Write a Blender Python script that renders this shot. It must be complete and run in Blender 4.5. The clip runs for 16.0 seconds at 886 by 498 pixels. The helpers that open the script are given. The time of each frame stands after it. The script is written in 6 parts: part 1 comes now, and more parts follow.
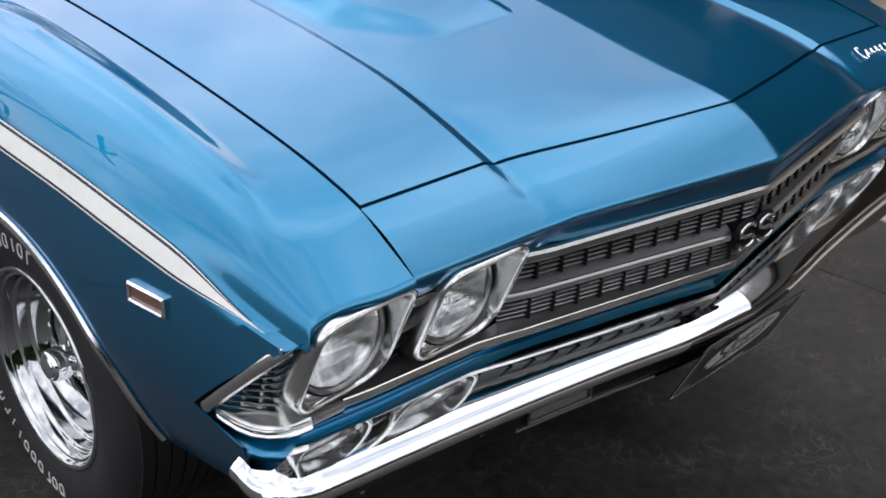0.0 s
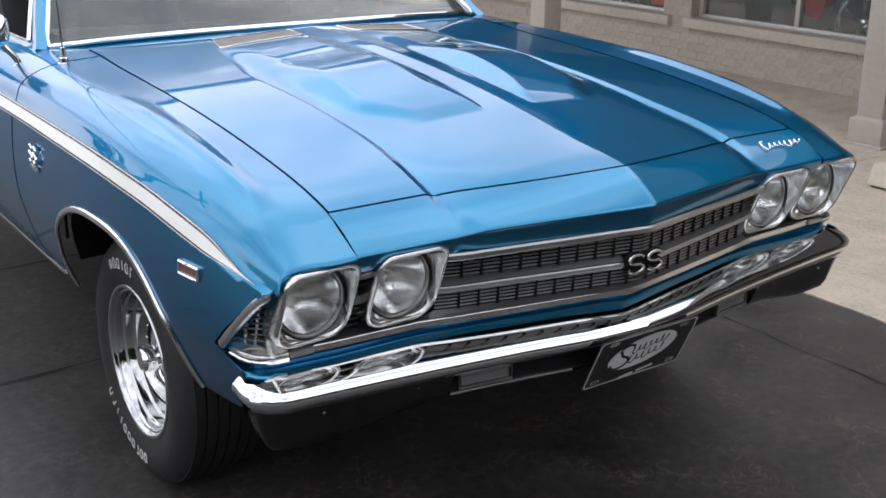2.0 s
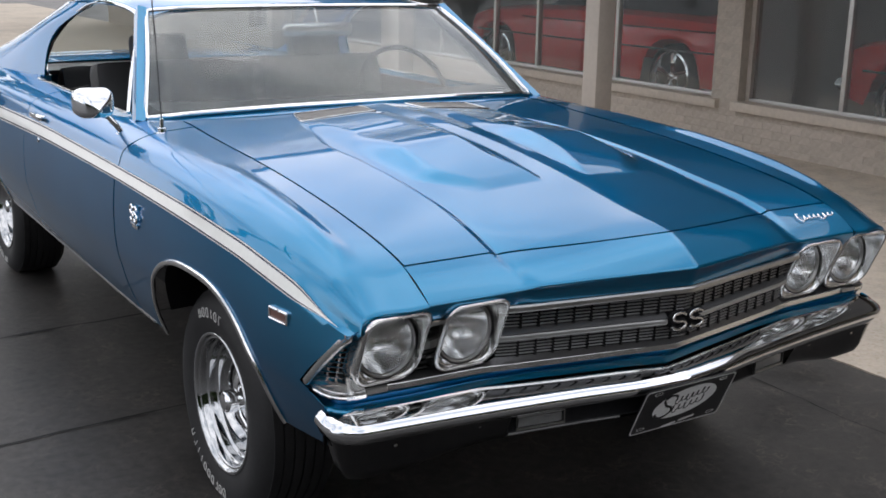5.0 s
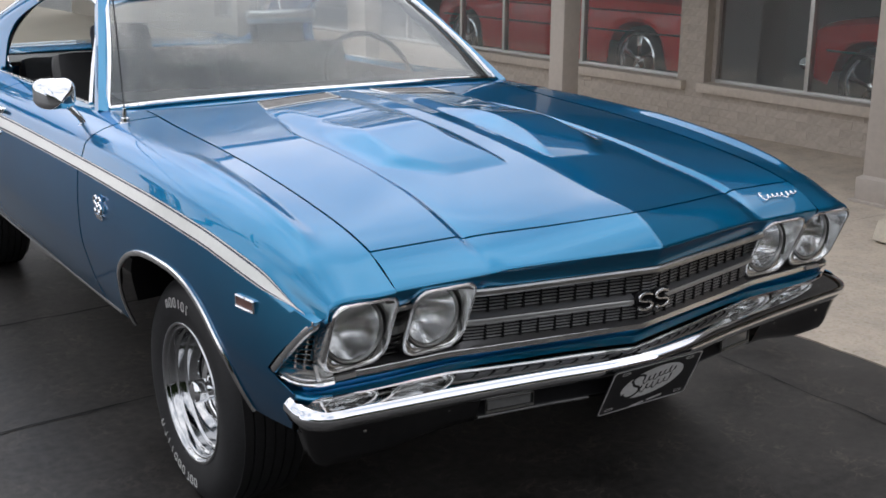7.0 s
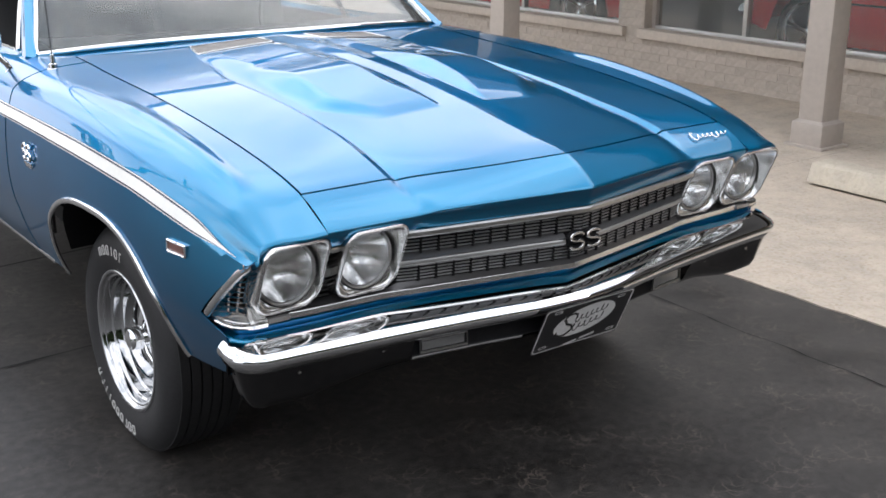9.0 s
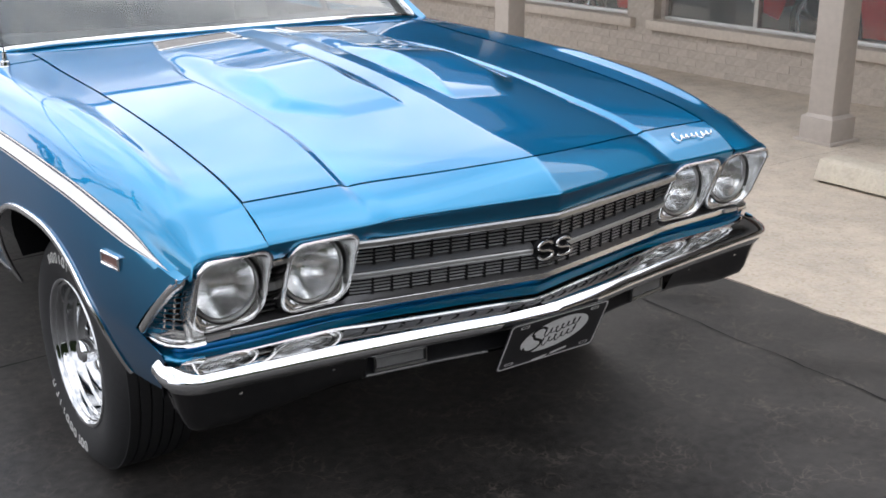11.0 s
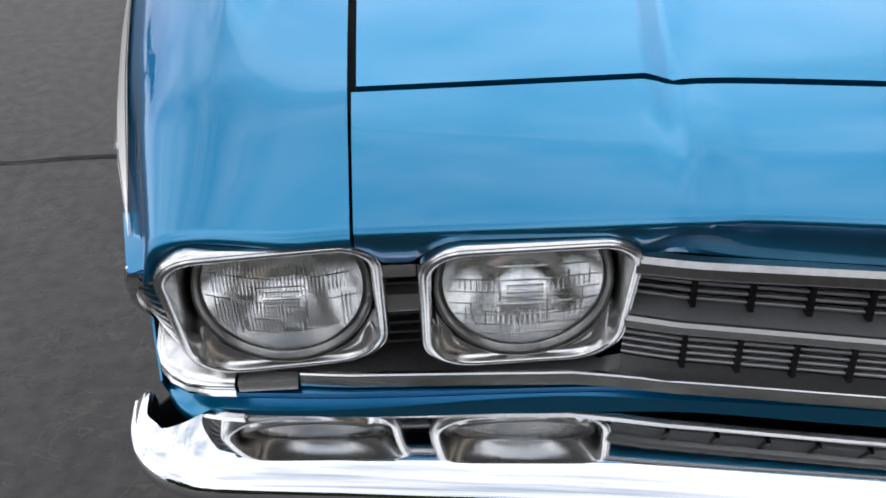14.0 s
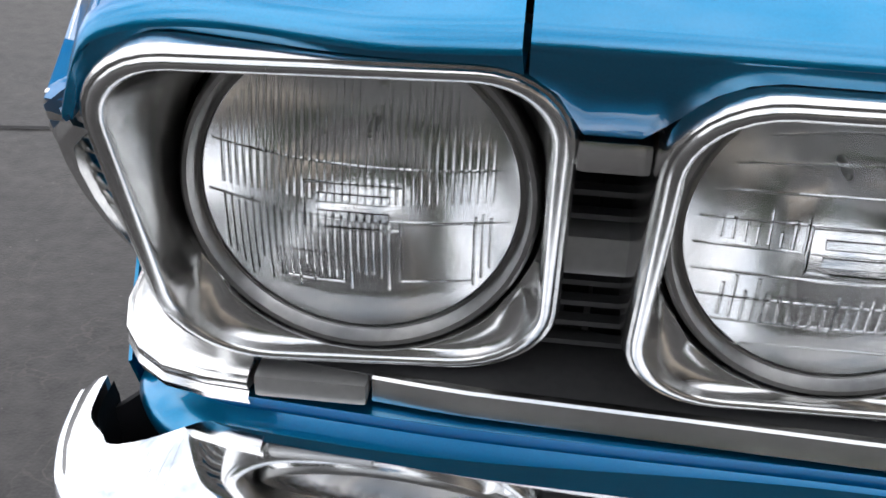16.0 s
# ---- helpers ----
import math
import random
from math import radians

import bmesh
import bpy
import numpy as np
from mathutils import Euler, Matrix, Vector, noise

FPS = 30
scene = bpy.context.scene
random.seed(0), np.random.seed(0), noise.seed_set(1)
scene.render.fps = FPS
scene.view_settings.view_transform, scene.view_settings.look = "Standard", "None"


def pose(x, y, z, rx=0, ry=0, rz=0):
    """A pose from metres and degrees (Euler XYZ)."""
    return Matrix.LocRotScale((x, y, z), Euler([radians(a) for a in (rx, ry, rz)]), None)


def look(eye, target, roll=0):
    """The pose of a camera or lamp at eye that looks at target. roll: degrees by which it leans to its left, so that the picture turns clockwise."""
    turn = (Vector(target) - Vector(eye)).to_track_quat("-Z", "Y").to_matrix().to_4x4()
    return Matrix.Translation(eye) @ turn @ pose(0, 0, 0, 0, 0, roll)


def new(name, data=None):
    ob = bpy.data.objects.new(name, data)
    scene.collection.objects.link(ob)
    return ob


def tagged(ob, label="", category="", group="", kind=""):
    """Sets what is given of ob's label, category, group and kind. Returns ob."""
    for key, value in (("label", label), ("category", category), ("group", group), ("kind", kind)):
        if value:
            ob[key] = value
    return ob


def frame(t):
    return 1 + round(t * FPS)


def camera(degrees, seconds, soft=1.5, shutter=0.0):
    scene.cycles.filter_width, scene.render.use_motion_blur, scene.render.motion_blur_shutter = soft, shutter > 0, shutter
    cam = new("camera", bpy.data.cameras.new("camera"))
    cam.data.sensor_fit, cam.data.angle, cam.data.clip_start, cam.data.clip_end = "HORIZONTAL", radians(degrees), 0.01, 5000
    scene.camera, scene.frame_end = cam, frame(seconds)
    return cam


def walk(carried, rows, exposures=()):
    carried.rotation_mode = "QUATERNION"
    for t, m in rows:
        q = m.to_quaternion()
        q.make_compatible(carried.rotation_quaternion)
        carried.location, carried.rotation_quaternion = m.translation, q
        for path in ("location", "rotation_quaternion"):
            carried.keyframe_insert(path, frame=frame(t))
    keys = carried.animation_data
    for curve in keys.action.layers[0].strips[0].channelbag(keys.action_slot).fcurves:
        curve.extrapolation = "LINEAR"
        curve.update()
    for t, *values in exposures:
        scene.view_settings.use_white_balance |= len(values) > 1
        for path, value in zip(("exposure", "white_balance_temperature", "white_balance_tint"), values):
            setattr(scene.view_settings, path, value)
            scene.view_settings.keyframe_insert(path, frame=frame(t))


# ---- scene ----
# ---- camera and its walk ----
cam = camera(43.2, 16.0, soft=1.7)
PATH = [
(0, (-1.539, -1.765, 1.514), (-0.3, -0.495, 0.591), 2.2),
    (0.5, (-1.604, -1.994, 1.519), (-0.419, -0.601, 0.708), 2.7),
    (1, (-1.632, -2.238, 1.524), (-0.493, -0.772, 0.778), 1.8),
    (1.5, (-1.635, -2.443, 1.524), (-0.517, -0.928, 0.85), 1.4),
    (2, (-1.719, -2.596, 1.526), (-0.632, -1.046, 0.882), 0.5),
    (2.5, (-1.865, -2.744, 1.536), (-0.766, -1.181, 0.947), 1.2),
    (3, (-1.871, -2.787, 1.555), (-0.79, -1.203, 0.987), 1.7),
    (3.5, (-1.862, -2.799, 1.554), (-0.793, -1.199, 1.008), 2.4),
    (4, (-1.876, -2.8, 1.554), (-0.822, -1.185, 1.026), 1.8),
    (6.5, (-1.922, -2.805, 1.561), (-0.876, -1.179, 1.05), 0.4),
    (7, (-1.897, -2.812, 1.554), (-0.819, -1.215, 1.019), 0.3),
    (7.5, (-1.883, -2.833, 1.539), (-0.791, -1.251, 0.988), 0.4),
    (8, (-1.882, -2.836, 1.532), (-0.776, -1.276, 0.948), 1.0),
    (8.5, (-1.887, -2.842, 1.526), (-0.762, -1.3, 0.927), 1.2),
    (9, (-1.877, -2.848, 1.536), (-0.738, -1.325, 0.918), 0.3),
    (11.5, (-1.509, -2.737, 1.514), (-0.428, -1.184, 0.865), -0.6),
    (12, (-1.325, -2.617, 1.495), (-0.288, -1.069, 0.767), -2.7),
    (12.5, (-1.12, -2.373, 1.48), (-0.127, -0.867, 0.616), -2.1),
    (13, (-0.851, -2.154, 1.422), (-0.088, -0.548, 0.506), -0.8),
    (13.5, (-0.684, -1.851, 1.409), (-0.439, -0.183, 0.332), -3.8),
    (14, (-0.647, -1.536, 1.279), (-0.609, 0.106, 0.138), -1.9),
    (14.5, (-0.605, -1.325, 1.124), (-0.75, 0.265, -0.079), -1.0),
    (15, (-0.617, -1.247, 0.991), (-0.796, 0.406, -0.122), -0.9),
    (15.5, (-0.662, -1.206, 0.954), (-0.796, 0.509, -0.067), 2.3),
    (16, (-0.69, -1.191, 0.943), (-0.853, 0.522, -0.076), 2.0),
]
EXPOSURES = [(0.0, -0.20), (0.5, -0.40), (1.0, -0.30), (2.0, -0.12), (3.0, -0.15), (4.0, -0.28), (6.5, -0.50), (8.0, -0.10), (9.0, 0.18), (12.0, 0.24), (12.5, 0.50), (13.5, 0.12), (14.0, -0.20), (14.5, -0.32), (15.0, -0.28), (15.5, 0.10), (16.0, 0.28)]
walk(cam, [(t, look(eye, target, roll)) for t, eye, target, roll in PATH], [(t, stops, 6500, 14) for t, stops in EXPOSURES])

# ---- world, sun ----
SUN_EL, SUN_ROT = radians(40), radians(27)
world = bpy.data.worlds.new("overcast_sky")
scene.world = world
world.use_nodes = True
wn, wl = world.node_tree.nodes, world.node_tree.links
wn.clear()
w_out = wn.new("ShaderNodeOutputWorld")
w_bg = wn.new("ShaderNodeBackground")
w_sky = wn.new("ShaderNodeTexSky")
w_sky.sky_type, w_sky.sun_disc, w_sky.sun_elevation, w_sky.sun_rotation = "NISHITA", False, SUN_EL, SUN_ROT
w_sky.dust_density = 3.0
w_co = wn.new("ShaderNodeTexCoord")
w_noise = wn.new("ShaderNodeTexNoise")
w_noise.inputs["Scale"].default_value, w_noise.inputs["Detail"].default_value = 3.1, 7.0
w_noise.inputs["Roughness"].default_value = 0.55
w_ramp = wn.new("ShaderNodeValToRGB")
w_ramp.color_ramp.elements[0].position, w_ramp.color_ramp.elements[1].position = 0.34, 0.60
w_ramp.color_ramp.elements[0].color, w_ramp.color_ramp.elements[1].color = (4.6, 5.5, 6.6, 1), (16.5, 16.7, 16.9, 1)
w_mix = wn.new("ShaderNodeMix")
w_mix.data_type = "RGBA"
w_mix.inputs["Factor"].default_value = 0.85
wl.new(w_co.outputs["Generated"], w_noise.inputs["Vector"])
wl.new(w_noise.outputs["Fac"], w_ramp.inputs["Fac"])
wl.new(w_sky.outputs["Color"], w_mix.inputs["A"])
wl.new(w_ramp.outputs["Color"], w_mix.inputs["B"])
wl.new(w_mix.outputs["Result"], w_bg.inputs["Color"])
w_bg.inputs["Strength"].default_value = 0.15
wl.new(w_bg.outputs["Background"], w_out.inputs["Surface"])

sun_data = bpy.data.lights.new("sun", "SUN")
sun_data.energy, sun_data.angle, sun_data.color = 0.7, radians(80), (1.0, 0.98, 0.95)
sun = new("sun", sun_data)
sun.matrix_world = look((4.6, 8.9, 8.4), (0, 0, 0))


# ---- materials ----
def mat(name, color, rough=0.5, metal=0.0, coat=0.0, coat_rough=0.03, spec=0.5, trans=0.0, ior=1.45):
    m = bpy.data.materials.new(name)
    m.use_nodes = True
    b = m.node_tree.nodes["Principled BSDF"]
    b.inputs["Base Color"].default_value = (*color, 1)
    b.inputs["Roughness"].default_value = rough
    b.inputs["Metallic"].default_value = metal
    b.inputs["Coat Weight"].default_value = coat
    b.inputs["Coat Roughness"].default_value = coat_rough
    b.inputs["Specular IOR Level"].default_value = spec
    b.inputs["Transmission Weight"].default_value = trans
    b.inputs["IOR"].default_value = ior
    return m


def vary(m, amount=0.25, scale=6.0, fine=60.0, bump=0.0, bump_scale=80.0, rough_var=0.0, tint=None, island=False):
    """Two scales of colour variation, roughness variation and fine relief, in object metres."""
    nt = m.node_tree
    b = nt.nodes["Principled BSDF"]
    base = tuple(b.inputs["Base Color"].default_value)
    co = nt.nodes.new("ShaderNodeTexCoord")
    n1, n2 = nt.nodes.new("ShaderNodeTexNoise"), nt.nodes.new("ShaderNodeTexNoise")
    n1.inputs["Scale"].default_value, n1.inputs["Detail"].default_value = scale, 6
    n2.inputs["Scale"].default_value, n2.inputs["Detail"].default_value = fine, 4
    for n in (n1, n2):
        nt.links.new(co.outputs["Object"], n.inputs["Vector"])
    add = nt.nodes.new("ShaderNodeMath")
    add.operation = "ADD"
    nt.links.new(n1.outputs["Fac"], add.inputs[0])
    nt.links.new(n2.outputs["Fac"], add.inputs[1])
    ramp = nt.nodes.new("ShaderNodeMapRange")
    ramp.inputs["From Min"].default_value, ramp.inputs["From Max"].default_value = 0.65, 1.35
    nt.links.new(add.outputs[0], ramp.inputs["Value"])
    mix = nt.nodes.new("ShaderNodeMix")
    mix.data_type = "RGBA"
    lo = tuple(max(0.0, c * (1 - amount)) for c in base[:3])
    hi = tuple(min(1.0, c * (1 + amount)) for c in (tint or base)[:3])
    mix.inputs["A"].default_value, mix.inputs["B"].default_value = (*lo, 1), (*hi, 1)
    nt.links.new(ramp.outputs["Result"], mix.inputs["Factor"])
    out = mix.outputs["Result"]
    if island:
        info = nt.nodes.new("ShaderNodeObjectInfo")
        hsv = nt.nodes.new("ShaderNodeHueSaturation")
        mr = nt.nodes.new("ShaderNodeMapRange")
        mr.inputs["To Min"].default_value, mr.inputs["To Max"].default_value = 0.94, 1.06
        nt.links.new(info.outputs["Random"], mr.inputs["Value"])
        nt.links.new(mr.outputs["Result"], hsv.inputs["Value"])
        nt.links.new(out, hsv.inputs["Color"])
        out = hsv.outputs["Color"]
    nt.links.new(out, b.inputs["Base Color"])
    if rough_var:
        r = nt.nodes.new("ShaderNodeMapRange")
        r0 = b.inputs["Roughness"].default_value
        r.inputs["To Min"].default_value, r.inputs["To Max"].default_value = max(0.0, r0 - rough_var), min(1.0, r0 + rough_var)
        nt.links.new(n1.outputs["Fac"], r.inputs["Value"])
        nt.links.new(r.outputs["Result"], b.inputs["Roughness"])
    if bump:
        nb = nt.nodes.new("ShaderNodeTexNoise")
        nb.inputs["Scale"].default_value, nb.inputs["Detail"].default_value = bump_scale, 5
        nt.links.new(co.outputs["Object"], nb.inputs["Vector"])
        bp = nt.nodes.new("ShaderNodeBump")
        bp.inputs["Strength"].default_value, bp.inputs["Distance"].default_value = bump, 0.004
        nt.links.new(nb.outputs["Fac"], bp.inputs["Height"])
        nt.links.new(bp.outputs["Normal"], b.inputs["Normal"])
    return m


PAINT = mat("blue_metallic_paint", (0.003, 0.197, 0.377), rough=0.32, metal=0.92, coat=1.0, coat_rough=0.006)
PAINT.node_tree.nodes["Principled BSDF"].inputs["Coat IOR"].default_value = 1.6
PAINT.node_tree.nodes["Principled BSDF"].inputs["Specular Tint"].default_value = (0.02, 0.47, 0.80, 1)
vary(PAINT, 0.10, 3.0, 900.0)
PAINT_RED = vary(mat("red_car_paint", (0.78, 0.018, 0.018), rough=0.3, coat=1.0), 0.12, 3.0, 60.0)
PAINT_BLACK = vary(mat("black_car_paint", (0.008, 0.009, 0.012), rough=0.3, coat=1.0), 0.15, 3.0, 60.0)
STRIPE = vary(mat("white_stripe_tape", (0.78, 0.78, 0.74), rough=0.35, coat=0.6), 0.05, 5.0, 80.0)
PIN = mat("dark_pinstripe", (0.01, 0.02, 0.05), rough=0.4)
CHROME = vary(mat("chrome", (0.86, 0.87, 0.88), rough=0.05, metal=1.0), 0.03, 6.0, 50.0, rough_var=0.03)
# chrome with the dark ground's reflection put into its base colour
CHROME_DARK_REFLECTION = vary(mat("chrome_painted_dark_reflection", (0.08, 0.08, 0.082), rough=0.12, metal=1.0), 0.12, 8.0, 50.0, rough_var=0.06)
RIM_CHROME = vary(mat("polished_rim", (0.55, 0.56, 0.57), rough=0.08, metal=1.0), 0.05, 8.0, 50.0, rough_var=0.04)
BRIGHT = vary(mat("polished_aluminium_trim", (0.78, 0.78, 0.77), rough=0.16, metal=1.0), 0.06, 20.0, 120.0, rough_var=0.05)
BEZEL = vary(mat("satin_bright_bezel", (0.70, 0.70, 0.69), rough=0.22, metal=1.0), 0.10, 25.0, 160.0, rough_var=0.08)
RING = vary(mat("dull_retaining_ring", (0.42, 0.42, 0.41), rough=0.32, metal=1.0), 0.18, 25.0, 160.0, rough_var=0.1)
ARGENT = vary(mat("argent_satin_paint", (0.40, 0.40, 0.39), rough=0.36, metal=0.75), 0.10, 20.0, 200.0, rough_var=0.06)
GRILLE_GREY = vary(mat("argent_grille_paint", (0.095, 0.095, 0.097), rough=0.40, metal=0.6), 0.12, 20.0, 200.0)
VENT_GREY = vary(mat("weathered_vent_mesh", (0.30, 0.29, 0.275), rough=0.5, metal=0.4), 0.2, 25.0, 160.0)
RIB = vary(mat("grey_grille_rib", (0.36, 0.36, 0.365), rough=0.35, metal=0.7), 0.12, 20.0, 200.0)
GRILLE_BLACK = vary(mat("black_grille_plastic", (0.007, 0.007, 0.008), rough=0.5, spec=0.25), 0.3, 30.0, 200.0)
SATIN_BLACK = vary(mat("satin_black_metal", (0.007, 0.007, 0.008), rough=0.6, spec=0.2), 0.3, 10.0, 80.0, bump=0.05)
RUBBER = vary(mat("tyre_rubber", (0.016, 0.016, 0.017), rough=0.62), 0.3, 12.0, 120.0, bump=0.15, bump_scale=200.0)
WHITE_RUBBER = vary(mat("white_sidewall_rubber", (0.62, 0.62, 0.6), rough=0.6), 0.12, 30.0, 200.0)
VINYL = vary(mat("black_vinyl", (0.014, 0.014, 0.015), rough=0.45), 0.25, 10.0, 150.0, bump=0.12, bump_scale=260.0)
# slightly opaque: the pale remainder paints the sky's haze on the glass
CAR_GLASS = mat("car_glass_painted_sky_haze", (0.82, 0.87, 0.86), rough=0.0, trans=0.965, ior=1.5)
LENS_GLASS = mat("lamp_lens_glass", (0.97, 0.98, 0.98), rough=0.01, trans=1.0, ior=1.5)
# not quite clear, so a pale sky reflection is painted over the panes
SHOP_GLASS = mat("shop_glass_painted_sky_haze", (0.86, 0.90, 0.89), rough=0.0, trans=0.965, ior=1.5)
REFLECTOR = vary(mat("lamp_reflector_mirror", (0.9, 0.9, 0.9), rough=0.17, metal=1.0), 0.05, 30.0, 90.0)
AMBER = mat("smoked_marker_lens", (0.17, 0.085, 0.07), rough=0.12, coat=0.6)
PARK_LENS = vary(mat("smoky_signal_lens", (0.15, 0.15, 0.148), rough=0.14, coat=0.8), 0.2, 40.0, 300.0)
PLATE_BLACK = vary(mat("plate_black_enamel", (0.012, 0.012, 0.013), rough=0.3, coat=0.4), 0.2, 20.0, 120.0)
PLATE_WHITE = vary(mat("plate_silver_print", (0.68, 0.68, 0.67), rough=0.35), 0.08, 30.0, 150.0)
WALL_PAINT = vary(mat("taupe_painted_masonry", (0.44, 0.385, 0.325), rough=0.7), 0.14, 1.6, 22.0, bump=0.35, bump_scale=45.0)
BRICK_PAINT = vary(mat("taupe_painted_brick", (0.435, 0.380, 0.322), rough=0.7), 0.16, 3.0, 30.0, bump=0.4, bump_scale=60.0, island=True)
SILL_PAINT = vary(mat("tan_painted_sill", (0.50, 0.435, 0.365), rough=0.65), 0.12, 2.5, 30.0, bump=0.25, bump_scale=40.0)
POST_PAINT = vary(mat("beige_painted_post", (0.44, 0.392, 0.345), rough=0.55), 0.08, 2.0, 25.0, bump=0.12, bump_scale=30.0)
FRAME_ALU = vary(mat("aluminium_window_frame", (0.62, 0.62, 0.60), rough=0.38, metal=0.7), 0.08, 10.0, 60.0)
SOFFIT = vary(mat("white_soffit_boards", (0.55, 0.53, 0.5), rough=0.7), 0.1, 2.0, 20.0)
ROOF_DARK = vary(mat("brown_shingles", (0.06, 0.05, 0.045), rough=0.85), 0.3, 3.0, 30.0, bump=0.4)
# colour of unseen boards, chosen dark for the hood's reflection
PORCH_BOARDS = vary(mat("dark_unseen_porch_boards", (0.045, 0.040, 0.035), rough=0.7), 0.12, 2.0, 20.0)
INNER_WALL = vary(mat("grey_showroom_wall", (0.74, 0.74, 0.71), rough=0.8), 0.06, 1.0, 12.0)
INNER_FLOOR = vary(mat("grey_showroom_floor", (0.34, 0.34, 0.34), rough=0.35), 0.12, 2.0, 20.0)
LEAD = vary(mat("black_picture_frame", (0.02, 0.018, 0.016), rough=0.4), 0.2, 10.0, 60.0)
BARK = vary(mat("grey_brown_bark", (0.10, 0.08, 0.065), rough=0.9), 0.35, 8.0, 50.0, bump=0.8, bump_scale=30.0)
LEAF = vary(mat("green_foliage", (0.05, 0.085, 0.028), rough=0.6), 0.4, 3.0, 30.0)
WOOD_POLE = vary(mat("weathered_pole_wood", (0.13, 0.10, 0.08), rough=0.85), 0.25, 6.0, 60.0, bump=0.5)


def asphalt():
    m = vary(mat("sealed_black_asphalt", (0.0160, 0.0157, 0.0157), rough=0.50, spec=0.42), 0.6, 3.2, 30.0, bump=0.28, bump_scale=190.0, rough_var=0.12, tint=(0.034, 0.0316, 0.0294))
    nt = m.node_tree
    b = nt.nodes["Principled BSDF"]
    base = b.inputs["Base Color"].links[0].from_socket
    co = nt.nodes.new("ShaderNodeTexCoord")
    # pale hairline cracking, as warped cell borders, in patches
    warp = nt.nodes.new("ShaderNodeTexNoise")
    warp.inputs["Scale"].default_value, warp.inputs["Detail"].default_value = 7.0, 9
    nt.links.new(co.outputs["Object"], warp.inputs["Vector"])
    wm = nt.nodes.new("ShaderNodeVectorMath")
    wm.operation = "MULTIPLY_ADD"
    wm.inputs[1].default_value = (0.30, 0.30, 0.30)
    nt.links.new(warp.outputs["Color"], wm.inputs[0])
    nt.links.new(co.outputs["Object"], wm.inputs[2])
    vo = nt.nodes.new("ShaderNodeTexVoronoi")
    vo.feature = "DISTANCE_TO_EDGE"
    vo.inputs["Scale"].default_value = 15.0
    nt.links.new(wm.outputs[0], vo.inputs["Vector"])
    line = nt.nodes.new("ShaderNodeMapRange")
    line.inputs["From Min"].default_value, line.inputs["From Max"].default_value = 0.0, 0.055
    line.inputs["To Min"].default_value, line.inputs["To Max"].default_value = 1.0, 0.0
    nt.links.new(vo.outputs["Distance"], line.inputs["Value"])
    patch = nt.nodes.new("ShaderNodeTexNoise")
    patch.inputs["Scale"].default_value, patch.inputs["Detail"].default_value = 7.0, 10
    nt.links.new(co.outputs["Object"], patch.inputs["Vector"])
    pm = nt.nodes.new("ShaderNodeMapRange")
    pm.inputs["From Min"].default_value, pm.inputs["From Max"].default_value = 0.46, 0.62
    nt.links.new(patch.outputs["Fac"], pm.inputs["Value"])
    mul = nt.nodes.new("ShaderNodeMath")
    mul.operation = "MULTIPLY"
    nt.links.new(line.outputs["Result"], mul.inputs[0])
    nt.links.new(pm.outputs["Result"], mul.inputs[1])
    half = nt.nodes.new("ShaderNodeMath")
    half.operation = "MULTIPLY"
    # worn most in front of the parking bay
    sep = nt.nodes.new("ShaderNodeSeparateXYZ")
    nt.links.new(co.outputs["Object"], sep.inputs[0])
    worn = nt.nodes.new("ShaderNodeMapRange")
    worn.inputs["From Min"].default_value, worn.inputs["From Max"].default_value = -1.5, -0.5
    worn.inputs["To Min"].default_value, worn.inputs["To Max"].default_value = 0.14, 0.62
    nt.links.new(sep.outputs["X"], worn.inputs["Value"])
    nt.links.new(worn.outputs["Result"], half.inputs[1])
    nt.links.new(mul.outputs[0], half.inputs[0])
    mix = nt.nodes.new("ShaderNodeMix")
    mix.data_type = "RGBA"
    mix.inputs["B"].default_value = (0.15, 0.125, 0.105, 1)
    nt.links.new(half.outputs[0], mix.inputs["Factor"])
    nt.links.new(base, mix.inputs["A"])
    # paler towards +x: the sky's sheen on open asphalt painted in, broken by noise
    sky_sheen = nt.nodes.new("ShaderNodeTexNoise")
    sky_sheen.inputs["Scale"].default_value, sky_sheen.inputs["Detail"].default_value = 1.7, 8
    nt.links.new(co.outputs["Object"], sky_sheen.inputs["Vector"])
    dm = nt.nodes.new("ShaderNodeMapRange")
    dm.inputs["From Min"].default_value, dm.inputs["From Max"].default_value = 0.35, 0.70
    nt.links.new(sky_sheen.outputs["Fac"], dm.inputs["Value"])
    dx = nt.nodes.new("ShaderNodeMapRange")
    dx.inputs["From Min"].default_value, dx.inputs["From Max"].default_value = 0.1, 1.2
    dx.inputs["To Min"].default_value, dx.inputs["To Max"].default_value = 0.05, 0.85
    nt.links.new(sep.outputs["X"], dx.inputs["Value"])
    dmul = nt.nodes.new("ShaderNodeMath")
    dmul.operation = "MULTIPLY"
    nt.links.new(dm.outputs["Result"], dmul.inputs[0])
    nt.links.new(dx.outputs["Result"], dmul.inputs[1])
    dmix = nt.nodes.new("ShaderNodeMix")
    dmix.data_type = "RGBA"
    dmix.inputs["B"].default_value = (0.072, 0.067, 0.062, 1)
    nt.links.new(dmul.outputs[0], dmix.inputs["Factor"])
    nt.links.new(base, dmix.inputs["A"])
    nt.links.new(dmix.outputs["Result"], mix.inputs["A"])
    # sparse pale grit
    grit = nt.nodes.new("ShaderNodeTexVoronoi")
    grit.inputs["Scale"].default_value = 34.0
    nt.links.new(co.outputs["Object"], grit.inputs["Vector"])
    gm = nt.nodes.new("ShaderNodeMapRange")
